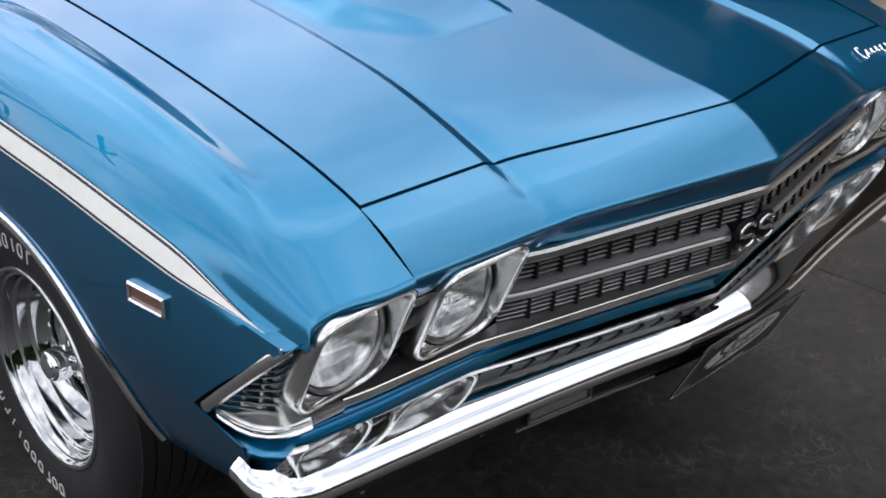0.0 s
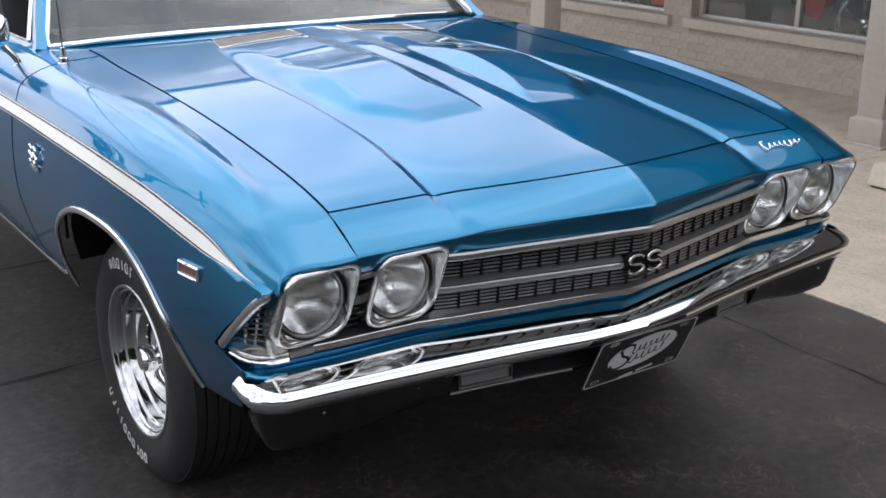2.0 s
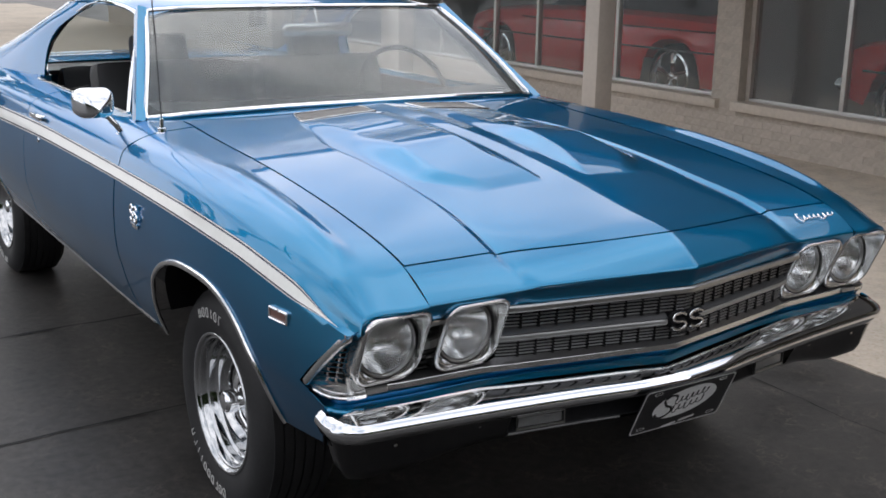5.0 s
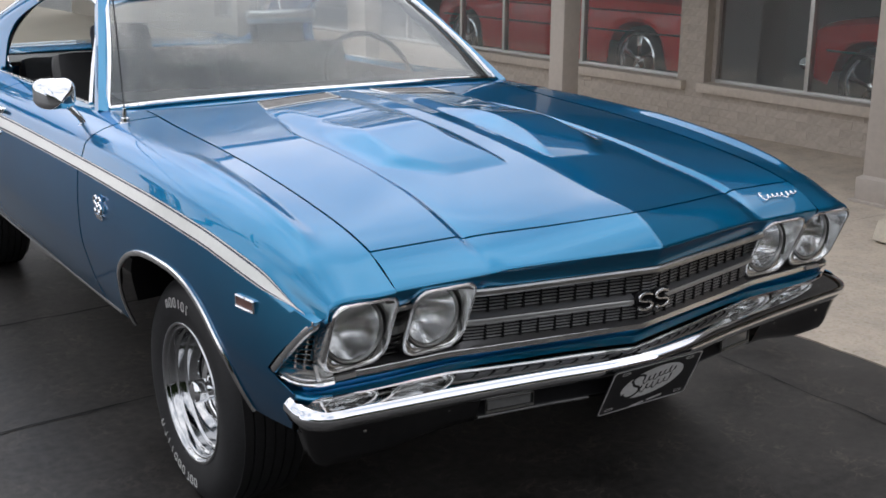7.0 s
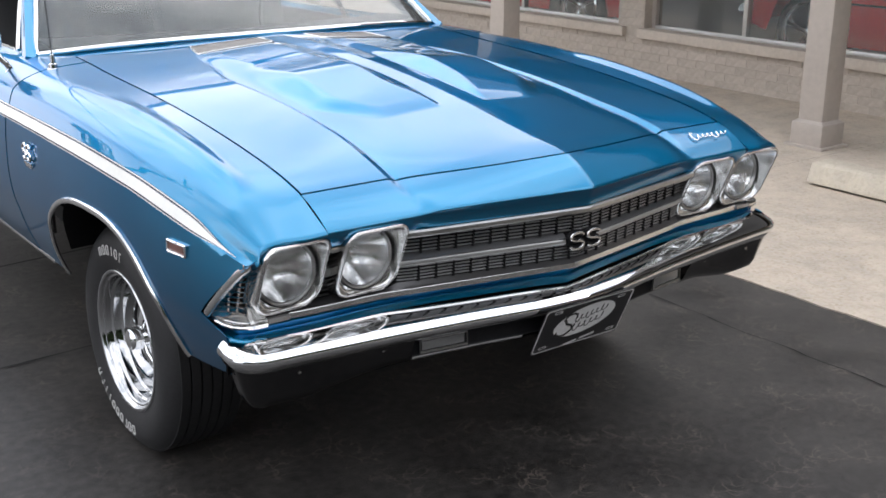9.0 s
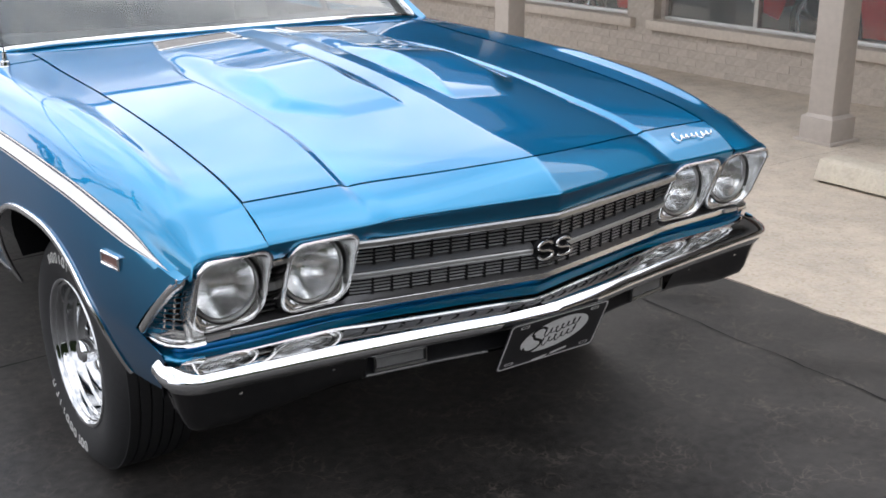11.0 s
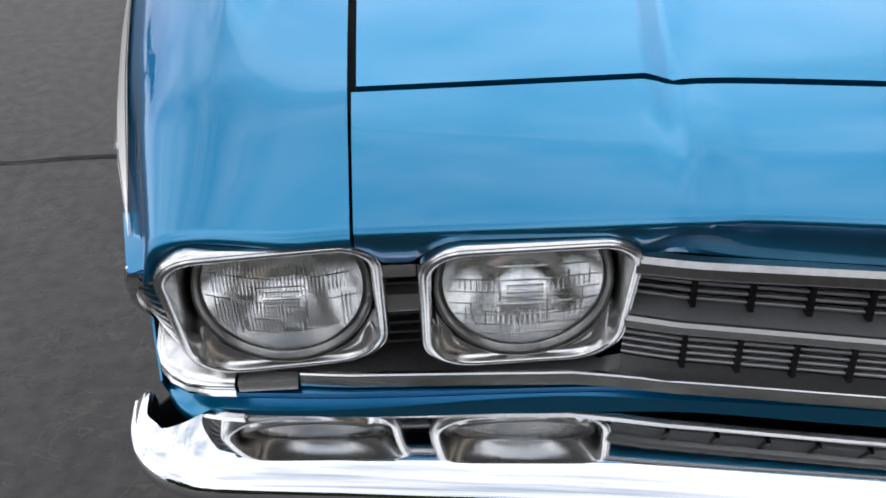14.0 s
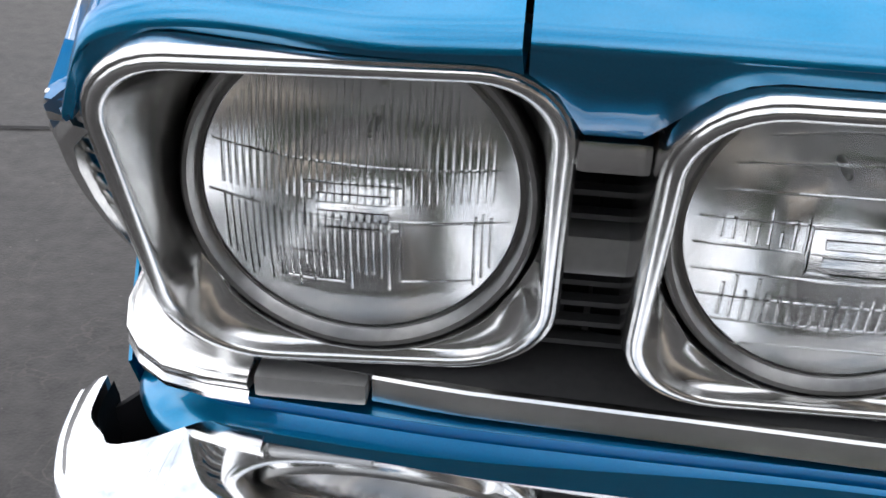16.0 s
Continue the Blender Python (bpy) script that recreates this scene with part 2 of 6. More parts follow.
    gm.inputs["From Min"].default_value, gm.inputs["From Max"].default_value = 0.03, 0.075
    gm.inputs["To Min"].default_value, gm.inputs["To Max"].default_value = 0.5, 0.0
    nt.links.new(grit.outputs["Distance"], gm.inputs["Value"])
    mix2 = nt.nodes.new("ShaderNodeMix")
    mix2.data_type = "RGBA"
    mix2.inputs["B"].default_value = (0.22, 0.20, 0.18, 1)
    nt.links.new(gm.outputs["Result"], mix2.inputs["Factor"])
    nt.links.new(mix.outputs["Result"], mix2.inputs["A"])
    nt.links.new(mix2.outputs["Result"], b.inputs["Base Color"])
    return m


def concrete(name, color, stone):
    m = vary(mat(name, color, rough=0.8), 0.24, 1.1, 7.0, bump=0.5, bump_scale=90.0)
    nt = m.node_tree
    b = nt.nodes["Principled BSDF"]
    base = b.inputs["Base Color"].links[0].from_socket
    co = nt.nodes.new("ShaderNodeTexCoord")
    vo = nt.nodes.new("ShaderNodeTexVoronoi")
    vo.inputs["Scale"].default_value = 75.0
    nt.links.new(co.outputs["Object"], vo.inputs["Vector"])
    mix = nt.nodes.new("ShaderNodeMix")
    mix.data_type = "RGBA"
    mix.inputs["Factor"].default_value = 0.17
    hsv = nt.nodes.new("ShaderNodeHueSaturation")
    hsv.inputs["Saturation"].default_value = 0.12
    hsv.inputs["Value"].default_value = stone
    nt.links.new(vo.outputs["Color"], hsv.inputs["Color"])
    nt.links.new(base, mix.inputs["A"])
    nt.links.new(hsv.outputs["Color"], mix.inputs["B"])
    nt.links.new(mix.outputs["Result"], b.inputs["Base Color"])
    return m


ASPHALT = asphalt()
CONCRETE = concrete("tan_aggregate_concrete", (0.50, 0.415, 0.315), 0.70)
CONCRETE_STOP = concrete("worn_concrete", (0.55, 0.48, 0.37), 0.62)


# ---- mesh tools ----
def pch(t, keys):
    """Monotone cubic through (t, value) keys, held flat outside."""
    if t <= keys[0][0]:
        return keys[0][1]
    if t >= keys[-1][0]:
        return keys[-1][1]
    n = len(keys)
    h = [keys[i + 1][0] - keys[i][0] for i in range(n - 1)]
    d = [(keys[i + 1][1] - keys[i][1]) / h[i] for i in range(n - 1)]
    i = next(k for k in range(n - 1) if t <= keys[k + 1][0])

    def slope(k):
        if k == 0:
            return d[0]
        if k == n - 1:
            return d[-1]
        if d[k - 1] * d[k] <= 0:
            return 0.0
        w1, w2 = 2 * h[k] + h[k - 1], h[k] + 2 * h[k - 1]
        return (w1 + w2) / (w1 / d[k - 1] + w2 / d[k])

    s = (t - keys[i][0]) / h[i]
    m0, m1 = slope(i) * h[i], slope(i + 1) * h[i]
    return (2 * s**3 - 3 * s**2 + 1) * keys[i][1] + (s**3 - 2 * s**2 + s) * m0 + (-2 * s**3 + 3 * s**2) * keys[i + 1][1] + (s**3 - s**2) * m1


def pln(t, keys):
    """Straight lines through (t, value) keys, held flat outside."""
    return float(np.interp(t, [k[0] for k in keys], [k[1] for k in keys]))


def lin(a, b, n):
    return [a + (b - a) * i / (n - 1) for i in range(n)]


def smooth(a, b, v):
    s = min(1.0, max(0.0, (v - a) / (b - a)))
    return s * s * (3 - 2 * s)


def grid(rows, close_v=False, close_u=False, bm=None):
    """Faces over rows of points."""
    bm = bm or bmesh.new()
    vs = [[bm.verts.new(p) for p in row] for row in rows]
    nu, nv = len(vs), len(vs[0])
    for i in range(nu if close_u else nu - 1):
        for j in range(nv if close_v else nv - 1):
            q = (vs[i][j], vs[(i + 1) % nu][j], vs[(i + 1) % nu][(j + 1) % nv], vs[i][(j + 1) % nv])
            try:
                bm.faces.new(q)
            except ValueError:
                pass
    return bm


def box(bm, lo, hi, bevel=0.0, m=None):
    ps = [Vector((x, y, z)) for x in (lo[0], hi[0]) for y in (lo[1], hi[1]) for z in (lo[2], hi[2])]
    vs = [bm.verts.new(m @ p if m else p) for p in ps]
    fs = [bm.faces.new([vs[i] for i in q]) for q in ((0, 1, 3, 2), (4, 6, 7, 5), (0, 4, 5, 1), (2, 3, 7, 6), (0, 2, 6, 4), (1, 5, 7, 3))]
    if bevel:
        es = {e for f in fs for e in f.edges}
        bmesh.ops.bevel(bm, geom=list(es), offset=bevel, segments=2, affect="EDGES", profile=0.6)
    return bm


def lathe(profile, n=48, axis="x", centre=(0, 0, 0), bm=None, close=False):
    """Turns (radius, along) pairs about an axis."""
    rows = []
    for k in range(n):
        a = 2 * math.pi * k / n
        row = []
        for r, s in profile:
            c, d = r * math.cos(a), r * math.sin(a)
            p = {"x": (s, c, d), "y": (c, s, d), "z": (c, d, s)}[axis]
            row.append(Vector(p) + Vector(centre))
        rows.append(row)
    return grid(rows, close_u=True, close_v=close, bm=bm)


def sweep(path, section, closed_path=False, closed_section=True, up=Vector((0, 0, 1)), bm=None, caps=True):
    """Carries a section of (side, up) pairs along a path of points."""
    path = [Vector(p) for p in path]
    n = len(path)
    rows = []
    for i, p in enumerate(path):
        a = path[(i - 1) % n] if (closed_path or i) else p
        b = path[(i + 1) % n] if (closed_path or i < n - 1) else p
        t = (b - a).normalized()
        side = t.cross(up)
        side = side.normalized() if side.length > 1e-6 else Vector((1, 0, 0))
        u = side.cross(t).normalized()
        sec = section(i / max(1, n - 1)) if callable(section) else section
        rows.append([p + side * s + u * v for s, v in sec])
    bm = bm or bmesh.new()
    grid(rows, close_v=closed_section, close_u=closed_path, bm=bm)
    if caps and closed_section and not closed_path:
        bm.verts.ensure_lookup_table()
        m = len(rows[0])
        last = len(bm.verts)
        first = last - n * m
        for k in (first, last - m):
            try:
                bm.faces.new([bm.verts[k + j] for j in range(m)])
            except ValueError:
                pass
    return bm


def round_section(w, h, n=10):
    return [(w / 2 * math.cos(2 * math.pi * k / n), h / 2 * math.sin(2 * math.pi * k / n)) for k in range(n)]


def tube(path, r, n=8, bm=None, closed=False):
    return sweep(path, round_section(2 * r, 2 * r, n), closed_path=closed, bm=bm)


def empty(name, label, category, group="", kind="", at=(0, 0, 0)):
    ob = new(name)
    ob.empty_display_size = 0.1
    ob.location = at
    return tagged(ob, label, category, group, kind)


def thicken(bm, t):
    """Gives an open sheet a thickness of t, half to each side, with a rim along its edges."""
    bm.normal_update()
    verts, faces = list(bm.verts), list(bm.faces)
    rim = [e for e in bm.edges if len(e.link_faces) == 1]
    under = {v: bm.verts.new(v.co - v.normal * t * 0.5) for v in verts}
    for v in verts:
        v.co += v.normal * t * 0.5
    for f in faces:
        bm.faces.new([under[v] for v in reversed(f.verts)])
    for e in rim:
        a, b = e.verts
        lp = e.link_loops[0]
        a, b = (a, b) if lp.vert is a else (b, a)
        bm.faces.new([b, a, under[a], under[b]])
    bm.normal_update()


def part(name, bm, material, parent=None, label="", flat=False, solid=0.0, bevel=0.0, weld=True, angle=40):
    """Links a bmesh as one mesh object under a thing or part."""
    if weld:
        bmesh.ops.remove_doubles(bm, verts=bm.verts, dist=1e-5)
    bmesh.ops.recalc_face_normals(bm, faces=bm.faces)
    if solid:
        thicken(bm, solid)
    me = bpy.data.meshes.new(name)
    bm.to_mesh(me)
    bm.free()
    me.materials.append(material)
    if not flat:
        me.shade_smooth()
        me.set_sharp_from_angle(angle=radians(angle))
    ob = new(name, me)
    if parent:
        ob.parent = parent
        ob.matrix_parent_inverse = Matrix.Translation(-Vector(parent.matrix_basis.translation)) if parent.type == "EMPTY" else Matrix()
    if bevel:
        b = ob.modifiers.new("edge", "BEVEL")
        b.width, b.segments, b.limit_method, b.angle_limit = bevel, 2, "ANGLE", radians(35)
    if label:
        ob["label"] = label
    return ob


def structure(name, bm, material, label, category="", **kw):
    return tagged(part(name, bm, material, None, **kw), label, category or name.split("_")[0], kind="structure")


# ---- ground ----
bm = bmesh.new()
xs = [-400, -60, -12, -4, -2, -1, 0, 1.0, 1.7, 3.0, 5.3, 60, 400]
ys = [-400, -60, -12, -5, -3, -2, -1, 0, 1, 2, 3, 5, 8, 12, 30, 400]
grid([[(x, y, 0.0) for y in ys] for x in xs], bm=bm)
structure("ground", bm, ASPHALT, "black sealed asphalt car park with fine pale cracking", "asphalt")
# saw-cut and cold joints in the asphalt: sunken dark strips laid just proud of the sheet
GROOVE = mat("joint_shadow_tar", (0.008, 0.008, 0.008), rough=0.8)
def crack(points, w, name="asphalt_crack"):
    bm = bmesh.new()
    rows = []
    for i, (x, y) in enumerate(points):
        k = w * (0.6 + 0.8 * random.random())
        a, b = points[max(0, i - 1)], points[min(len(points) - 1, i + 1)]
        t = Vector((b[0] - a[0], b[1] - a[1], 0)).normalized()
        s = Vector((-t.y, t.x, 0)) * k
        p = Vector((x, y, 0.0035))
        rows.append([p + s, p - s])
    grid(rows, bm=bm)
    return tagged(part(name, bm, GROOVE, None, flat=True), "thin dark crack across the asphalt", "crack", kind="structure")
def wander(a, b, n, amp):
    return [(a[0] + (b[0] - a[0]) * i / n + random.uniform(-amp, amp), a[1] + (b[1] - a[1]) * i / n + random.uniform(-amp, amp)) for i in range(n + 1)]
crack(wander((-4.0, 0.60), (0.9, 0.86), 46, 0.006), 0.005)
crack(wander((-2.2, 1.74), (0.8, 1.93), 30, 0.010), 0.006)
crack(wander((1.26, 0.6), (1.25, -3.5), 60, 0.009), 0.0026)

# ---- pavement ----
random.seed(4)
def slab(x0, x1, y0, y1):
    """Concrete with a slightly ragged edge against the asphalt."""
    bm = bmesh.new()
    rows = []
    n = int((y1 - y0) / 0.09) + 1
    for i in range(n + 1):
        y = y0 + i * (y1 - y0) / n
        e = x0 + (random.uniform(-0.012, 0.012) if x0 < 2 else 0)
        rows.append([(e, min(y, y1), -0.02), (e, min(y, y1), 0.006), (e + 0.02, min(y, y1), 0.012), (x1, min(y, y1), 0.014)])
    return grid(rows, bm=bm)
pavement = structure("pavement", slab(1.70, 3.20, -14.0, 1.02), CONCRETE, "tan aggregate concrete apron beside the asphalt", "pavement")
structure("pavement_porch", slab(1.70, 3.20, 1.022, 30.0), CONCRETE, "tan concrete walk beyond a joint", "pavement")
structure("pavement_walk", slab(3.206, 5.22, -14.0, 1.02), CONCRETE, "concrete walk under the porch posts", "pavement")
structure("pavement_entry", slab(3.203, 5.22, 1.022, 30.0), CONCRETE, "concrete walk along the brick wall", "pavement")

# ---- shop building ----
WX = 5.20
SILL, WIN_TOP, WALL_TOP = 0.395, 2.15, 3.1
WINDOWS = [(-5.2, -2.0), (-1.2, 3.80), (4.10, 9.4), (9.9, 14.2)]
def wall_blocks(y0, y1, z0, z1, name, label):
    bm = bmesh.new()
    box(bm, (WX, y0, z0), (WX + 0.22, y1, z1))
    return structure(name, bm, WALL_PAINT, label, "wall", flat=True)
wall_low = wall_blocks(-14.0, 22.0, 0.0, SILL - 0.066, "wall_base", "taupe painted brick wall below the shop windows")
wall_blocks(-14.0, 22.0, WIN_TOP, WALL_TOP, "wall_top", "taupe painted wall over the shop windows")
edges = [-14.0] + [v for w in WINDOWS for v in w] + [22.0]
pier_boxes = []
for k in range(0, len(edges), 2):
    p = wall_blocks(edges[k], edges[k + 1], SILL - 0.066, WIN_TOP, "wall_pier", "taupe painted brick pier between shop windows")
    pier_boxes.append((edges[k], edges[k + 1], p))
MULLIONS = {1: [-0.4, 1.2, 2.823], 2: [5.469, 6.72, 7.5, 8.6], 0: [-3.6], 3: [11.3, 12.8]}
for wi, (y0, y1) in enumerate(WINDOWS):
    win = tagged(new(f"window_{wi + 1}"), "wide aluminium shop window over a tan sill", "window", kind="structure")
    bm = bmesh.new()
    box(bm, (WX - 0.055, y0 - 0.10, SILL - 0.078), (WX + 0.16, y1 + 0.03, SILL), 0.006)
    part("window_sill", bm, SILL_PAINT, win, "tan painted masonry sill")
    frames = [(y0, y0 + 0.045, SILL, WIN_TOP), (y1 - 0.045, y1, SILL, WIN_TOP), (y0 + 0.045, y1 - 0.045, WIN_TOP - 0.05, WIN_TOP), (y0 + 0.045, y1 - 0.045, SILL, SILL + 0.028)]
    for a, b, c, d in frames:
        bm = bmesh.new()
        box(bm, (WX + 0.09, a, c), (WX + 0.15, b, d), 0.003)
        part("window_frame", bm, POST_PAINT if b - a < 0.1 else FRAME_ALU, win)
    cuts = [y0 + 0.045] + MULLIONS[wi] + [y1 - 0.045]
    for y in MULLIONS[wi]:
        bm = bmesh.new()
        box(bm, (WX + 0.085, y - 0.02, SILL + 0.028), (WX + 0.145, y + 0.02, WIN_TOP - 0.05), 0.003)
        part("mullion", bm, FRAME_ALU, win, "narrow bright aluminium mullion")
    for a, b in zip(cuts, cuts[1:]):
        bm = bmesh.new()
        box(bm, (WX + 0.112, a + 0.018, SILL + 0.026), (WX + 0.120, b - 0.018, WIN_TOP - 0.048))
        pane = part("pane", bm, SHOP_GLASS, win, flat=True)
        pane.visible_shadow = False
# porch roof on posts, unseen: height and dark boards darken the hood's reflection
bm = bmesh.new()
box(bm, (3.75, -14.0, 2.42), (WX + 0.1, 22.0, 2.50))
structure("porch_soffit", bm, PORCH_BOARDS, "dark board soffit of the unseen porch roof", "ceiling", flat=True)
bm = bmesh.new()
box(bm, (3.62, -14.0, 2.26), (3.75, 22.0, 2.85), 0.01)
structure("porch_beam", bm, PORCH_BOARDS, "unseen dark porch beam on the posts, set to darken the hood's reflection", "beam")
bm = bmesh.new()
grid([[(3.5, y, 2.86), (6.2, y, 5.2), (12.0, y, 3.4)] for y in (-14.0, 4.0, 22.0)], bm=bm)
structure("roof", bm, ROOF_DARK, "unseen dark shingled porch roof, raised to fill the hood's reflection", "roof", flat=True, solid=0.06)
# showroom shell behind the glass
bm = bmesh.new()
box(bm, (10.6, -14.0, 0.0), (10.8, 22.0, 3.1))
structure("wall_showroom", bm, INNER_WALL, "grey showroom back wall", "wall", flat=True)
for y in (-14.0, 21.8):
    bm = bmesh.new()
    box(bm, (WX + 0.22, y, 0.0), (10.6, y + 0.2, 3.1))
    structure("wall_end", bm, INNER_WALL, "grey showroom end wall", "wall", flat=True)
bm = bmesh.new()
box(bm, (WX + 0.22, -13.8, -0.02), (10.6, 21.8, 0.06))
structure("floor", bm, INNER_FLOOR, "grey polished showroom floor", "floor", flat=True)
bm = bmesh.new()
box(bm, (WX + 0.22, -13.8, 3.0), (10.6, 21.8, 3.08))
structure("ceiling", bm, SOFFIT, "pale showroom ceiling", "ceiling", flat=True)
bm = bmesh.new()
box(bm, (WX + 0.23, 4.24, 0.06), (8.7, 4.32, 3.0))
structure("wall_partition", bm, INNER_WALL, "light grey showroom partition wall", "wall", flat=True)

def porch_post(y):
    post = empty("porch_post", "square beige painted porch post on a wider plinth", "post", "porch posts", at=(4.05, y, 0))
    bm = bmesh.new()
    box(bm, (3.965, y - 0.083, 0.17), (4.135, y + 0.087, 2.425), 0.006)
    part("shaft", bm, POST_PAINT, post)
    bm = bmesh.new()
    box(bm, (3.938, y - 0.110, 0.028), (4.162, y + 0.114, 0.165), 0.006)
    # chamfered cap over the plinth
    rows = [[(4.05 + sx * h, y + 0.002 + sy * h, z) for sx, sy in ((-1, -1), (1, -1), (1, 1), (-1, 1))] for h, z in ((0.112, 0.160), (0.085, 0.180))]
    grid(rows, close_v=True, bm=bm)
    part("plinth", bm, POST_PAINT, post)
    bm = bmesh.new()
    box(bm, (3.915, y - 0.135, 0.012), (4.185, y + 0.14, 0.03), 0.004)
    part("base_plate", bm, POST_PAINT, post)
    return post
for y in (-1.95, 1.22, 4.25, 7.4, 10.6):
    porch_post(y)

# wheel stop
random.seed(9)
stop = empty("wheel_stop", "worn concrete wheel stop with a chipped top edge", "wheel stop", at=(3.30, -0.25, 0))
rows = []
for i in range(41):
    y = 0.66 - i * 1.8 / 40
    j = lambda s: random.uniform(-s, s)
    rows.append([(3.222, y, 0.012), (3.218, y, 0.024), (3.187 + j(.003), y, 0.030), (3.20 + j(.003), y, 0.075), (3.225 + j(.006), y, 0.125 + j(.006)), (3.25, y, 0.135 + j(.003)), (3.36, y, 0.135 + j(.003)), (3.39 + j(.005), y, 0.11), (3.41, y, 0.012)])
bm = grid(rows)
bm.verts.ensure_lookup_table()
for k in (0, 40 * 9):
    bm.faces.new([bm.verts[k + q] for q in range(9)])
part("block", bm, CONCRETE_STOP, stop, angle=25)


# ---- the blue car: the nose points to -y, its wheels stand on z = 0 ----
car = empty("muscle_car", "blue metallic hardtop coupe with white side stripes, parked on asphalt", "car")

# lines of the body along y
SEAM_X = [(-0.86, 0.699), (-0.74, 0.6995), (0.0, 0.7005), (0.70, 0.702)]
SEAM_Z = [(-0.86, 0.8215), (-0.80, 0.854), (-0.74, 0.884), (-0.48, 0.935), (-0.06, 0.979), (0.38, 1.004), (0.67, 1.020), (0.9, 1.02)]
RIDGE_X = [(-0.86, 0.79), (-0.7, 0.81), (0.7, 0.82)]
RIDGE_Z = [(-0.86, 0.817), (-0.80, 0.843), (-0.70, 0.884), (-0.45, 0.942), (-0.17, 0.975), (0.1, 0.992), (0.4, 1.002), (0.8, 1.008), (1.6, 1.0), (3.0, 0.99)]
SHOULDER_X = [(-0.84, 0.850), (-0.7, 0.872), (-0.4, 0.897), (0.0, 0.915), (0.7, 0.925), (2.4, 0.925), (3.6, 0.90)]
SHOULDER_Z = [(-0.86, 0.801), (-0.78, 0.824), (-0.70, 0.850), (-0.45, 0.903), (-0.17, 0.935), (0.1, 0.950), (0.5, 0.958), (1.4, 0.958), (2.2, 0.955), (3.6, 0.93)]
SIDE_X = [(-0.84, 0.873), (-0.74, 0.892), (-0.6, 0.914), (-0.45, 0.930), (-0.2, 0.944), (0.1, 0.951), (0.8, 0.956), (2.4, 0.956), (3.6, 0.925)]
STRIPE_HI = [(-0.84, 0.776), (-0.79, 0.787), (-0.6, 0.850), (-0.33, 0.891), (0.07, 0.911), (0.575, 0.916), (1.24, 0.918), (2.17, 0.899), (3.6, 0.86)]
STRIPE_LO = [(-0.84, 0.769), (-0.79, 0.778), (-0.6, 0.822), (-0.33, 0.861), (0.07, 0.880), (0.58, 0.887), (1.25, 0.882), (2.19, 0.856), (3.6, 0.81)]
BOTTOM = [(-0.86, 0.48), (-0.5, 0.455), (0.5, 0.445), (1.6, 0.445), (3.6, 0.47)]


def arch_z(y):
    """Lower edge of the side, lifted over the wheels."""
    z = pch(y, BOTTOM)
    for c, w, top in ((-0.115, 0.42, 0.752), (2.765, 0.43, 0.745)):
        s = abs(y - c) / (w if y > c else w - 0.045)
        if s < 1:
            z = max(z, 0.40 + (top - 0.40) * (1 - s ** 2.6) ** (1 / 2.2))
    return z


def side_x(y, z):
    """Half width of the flank at height z: full at mid height, tucked under below."""
    x0 = pch(y, SIDE_X)
    lo = pch(y, STRIPE_LO)
    if z >= lo:
        return x0 - 0.014 * min(1.0, (z - lo) / max(0.004, pch(y, STRIPE_HI) - lo))
    k = (lo - z) / max(0.05, lo - 0.40)
    nose = smooth(-0.45, -0.80, y) if y < -0.45 else 0.0
    return x0 + 0.010 * math.sin(min(1.0, k * 1.7) * math.pi) - (0.085 + 0.01 * nose) * max(0.0, k - 0.45) ** 1.7 / 0.36


N_TOP = 30


def section(y, n_top=N_TOP, n_side=22):
    """Right half of the body from the hood seam to the lower edge, as (x, z) with x counted outwards."""
    pts = [(pch(y, SEAM_X), pch(y, SEAM_Z)), (pch(y, RIDGE_X), pch(y, RIDGE_Z)), (pch(y, SHOULDER_X), pch(y, SHOULDER_Z)), (pch(y, SIDE_X) - 0.014, pch(y, STRIPE_HI))]
    out = []
    # crown as a smooth curve through the four lines
    ts = [0.0]
    for a, b in zip(pts, pts[1:]):
        ts.append(ts[-1] + math.hypot(b[0] - a[0], b[1] - a[1]))
    kx = list(zip(ts, [p[0] for p in pts]))
    kz = list(zip(ts, [p[1] for p in pts]))
    for i in range(n_top):
        t = ts[-1] * i / n_top
        x, z = pch(t, kx), pch(t, kz)
        fold = 0.0075 * smooth(-0.70, -0.60, y) * smooth(0.10, -0.10, y)
        xr = pch(y, RIDGE_X)
        out.append((x, z + fold * (smooth(xr - 0.05, xr - 0.004, x) - smooth(xr - 0.004, xr + 0.008, x))))
    hi, lo, bot = pch(y, STRIPE_HI), pch(y, STRIPE_LO), arch_z(y)
    out += [(side_x(y, hi), hi), (side_x(y, lo), lo)]
    for i in range(1, n_side):
        z = lo + (bot - lo) * i / (n_side - 1)
        out.append((side_x(y, z), z))
    return out


def belt_x(y):
    """Inner edge of the body at the belt: the hood seam, and further out along the side window."""
    return 0.70 + 0.092 * smooth(0.64, 0.86, y) * smooth(2.42, 2.20, y)


def flank(sgn, y0, y1, ny, front=None):
    rows = []
    ncol = len(section(0.0))
    for i in range(ny):
        u = i / (ny - 1)
        row = []
        for j in range(ncol):
            ya = front(j) if front else y0
            if front:
                # the rows stand upright again before they reach the wheel opening
                y = ya + (-0.54 - ya) * u / 0.25 if u < 0.25 else -0.54 + (y1 + 0.54) * (u - 0.25) / 0.75
            else:
                y = ya + (y1 - ya) * u
            sec = section(y)
            x, z = sec[j]
            lim = belt_x(y)
            if j < N_TOP and x < lim and y > 0.6:
                z = pln(lim, sec[:N_TOP]) - 0.0004 * (lim - x)
                x = lim - 0.0004 * (N_TOP - j)
            row.append((sgn * x, y, z))
        rows.append(row)
    return grid(rows)


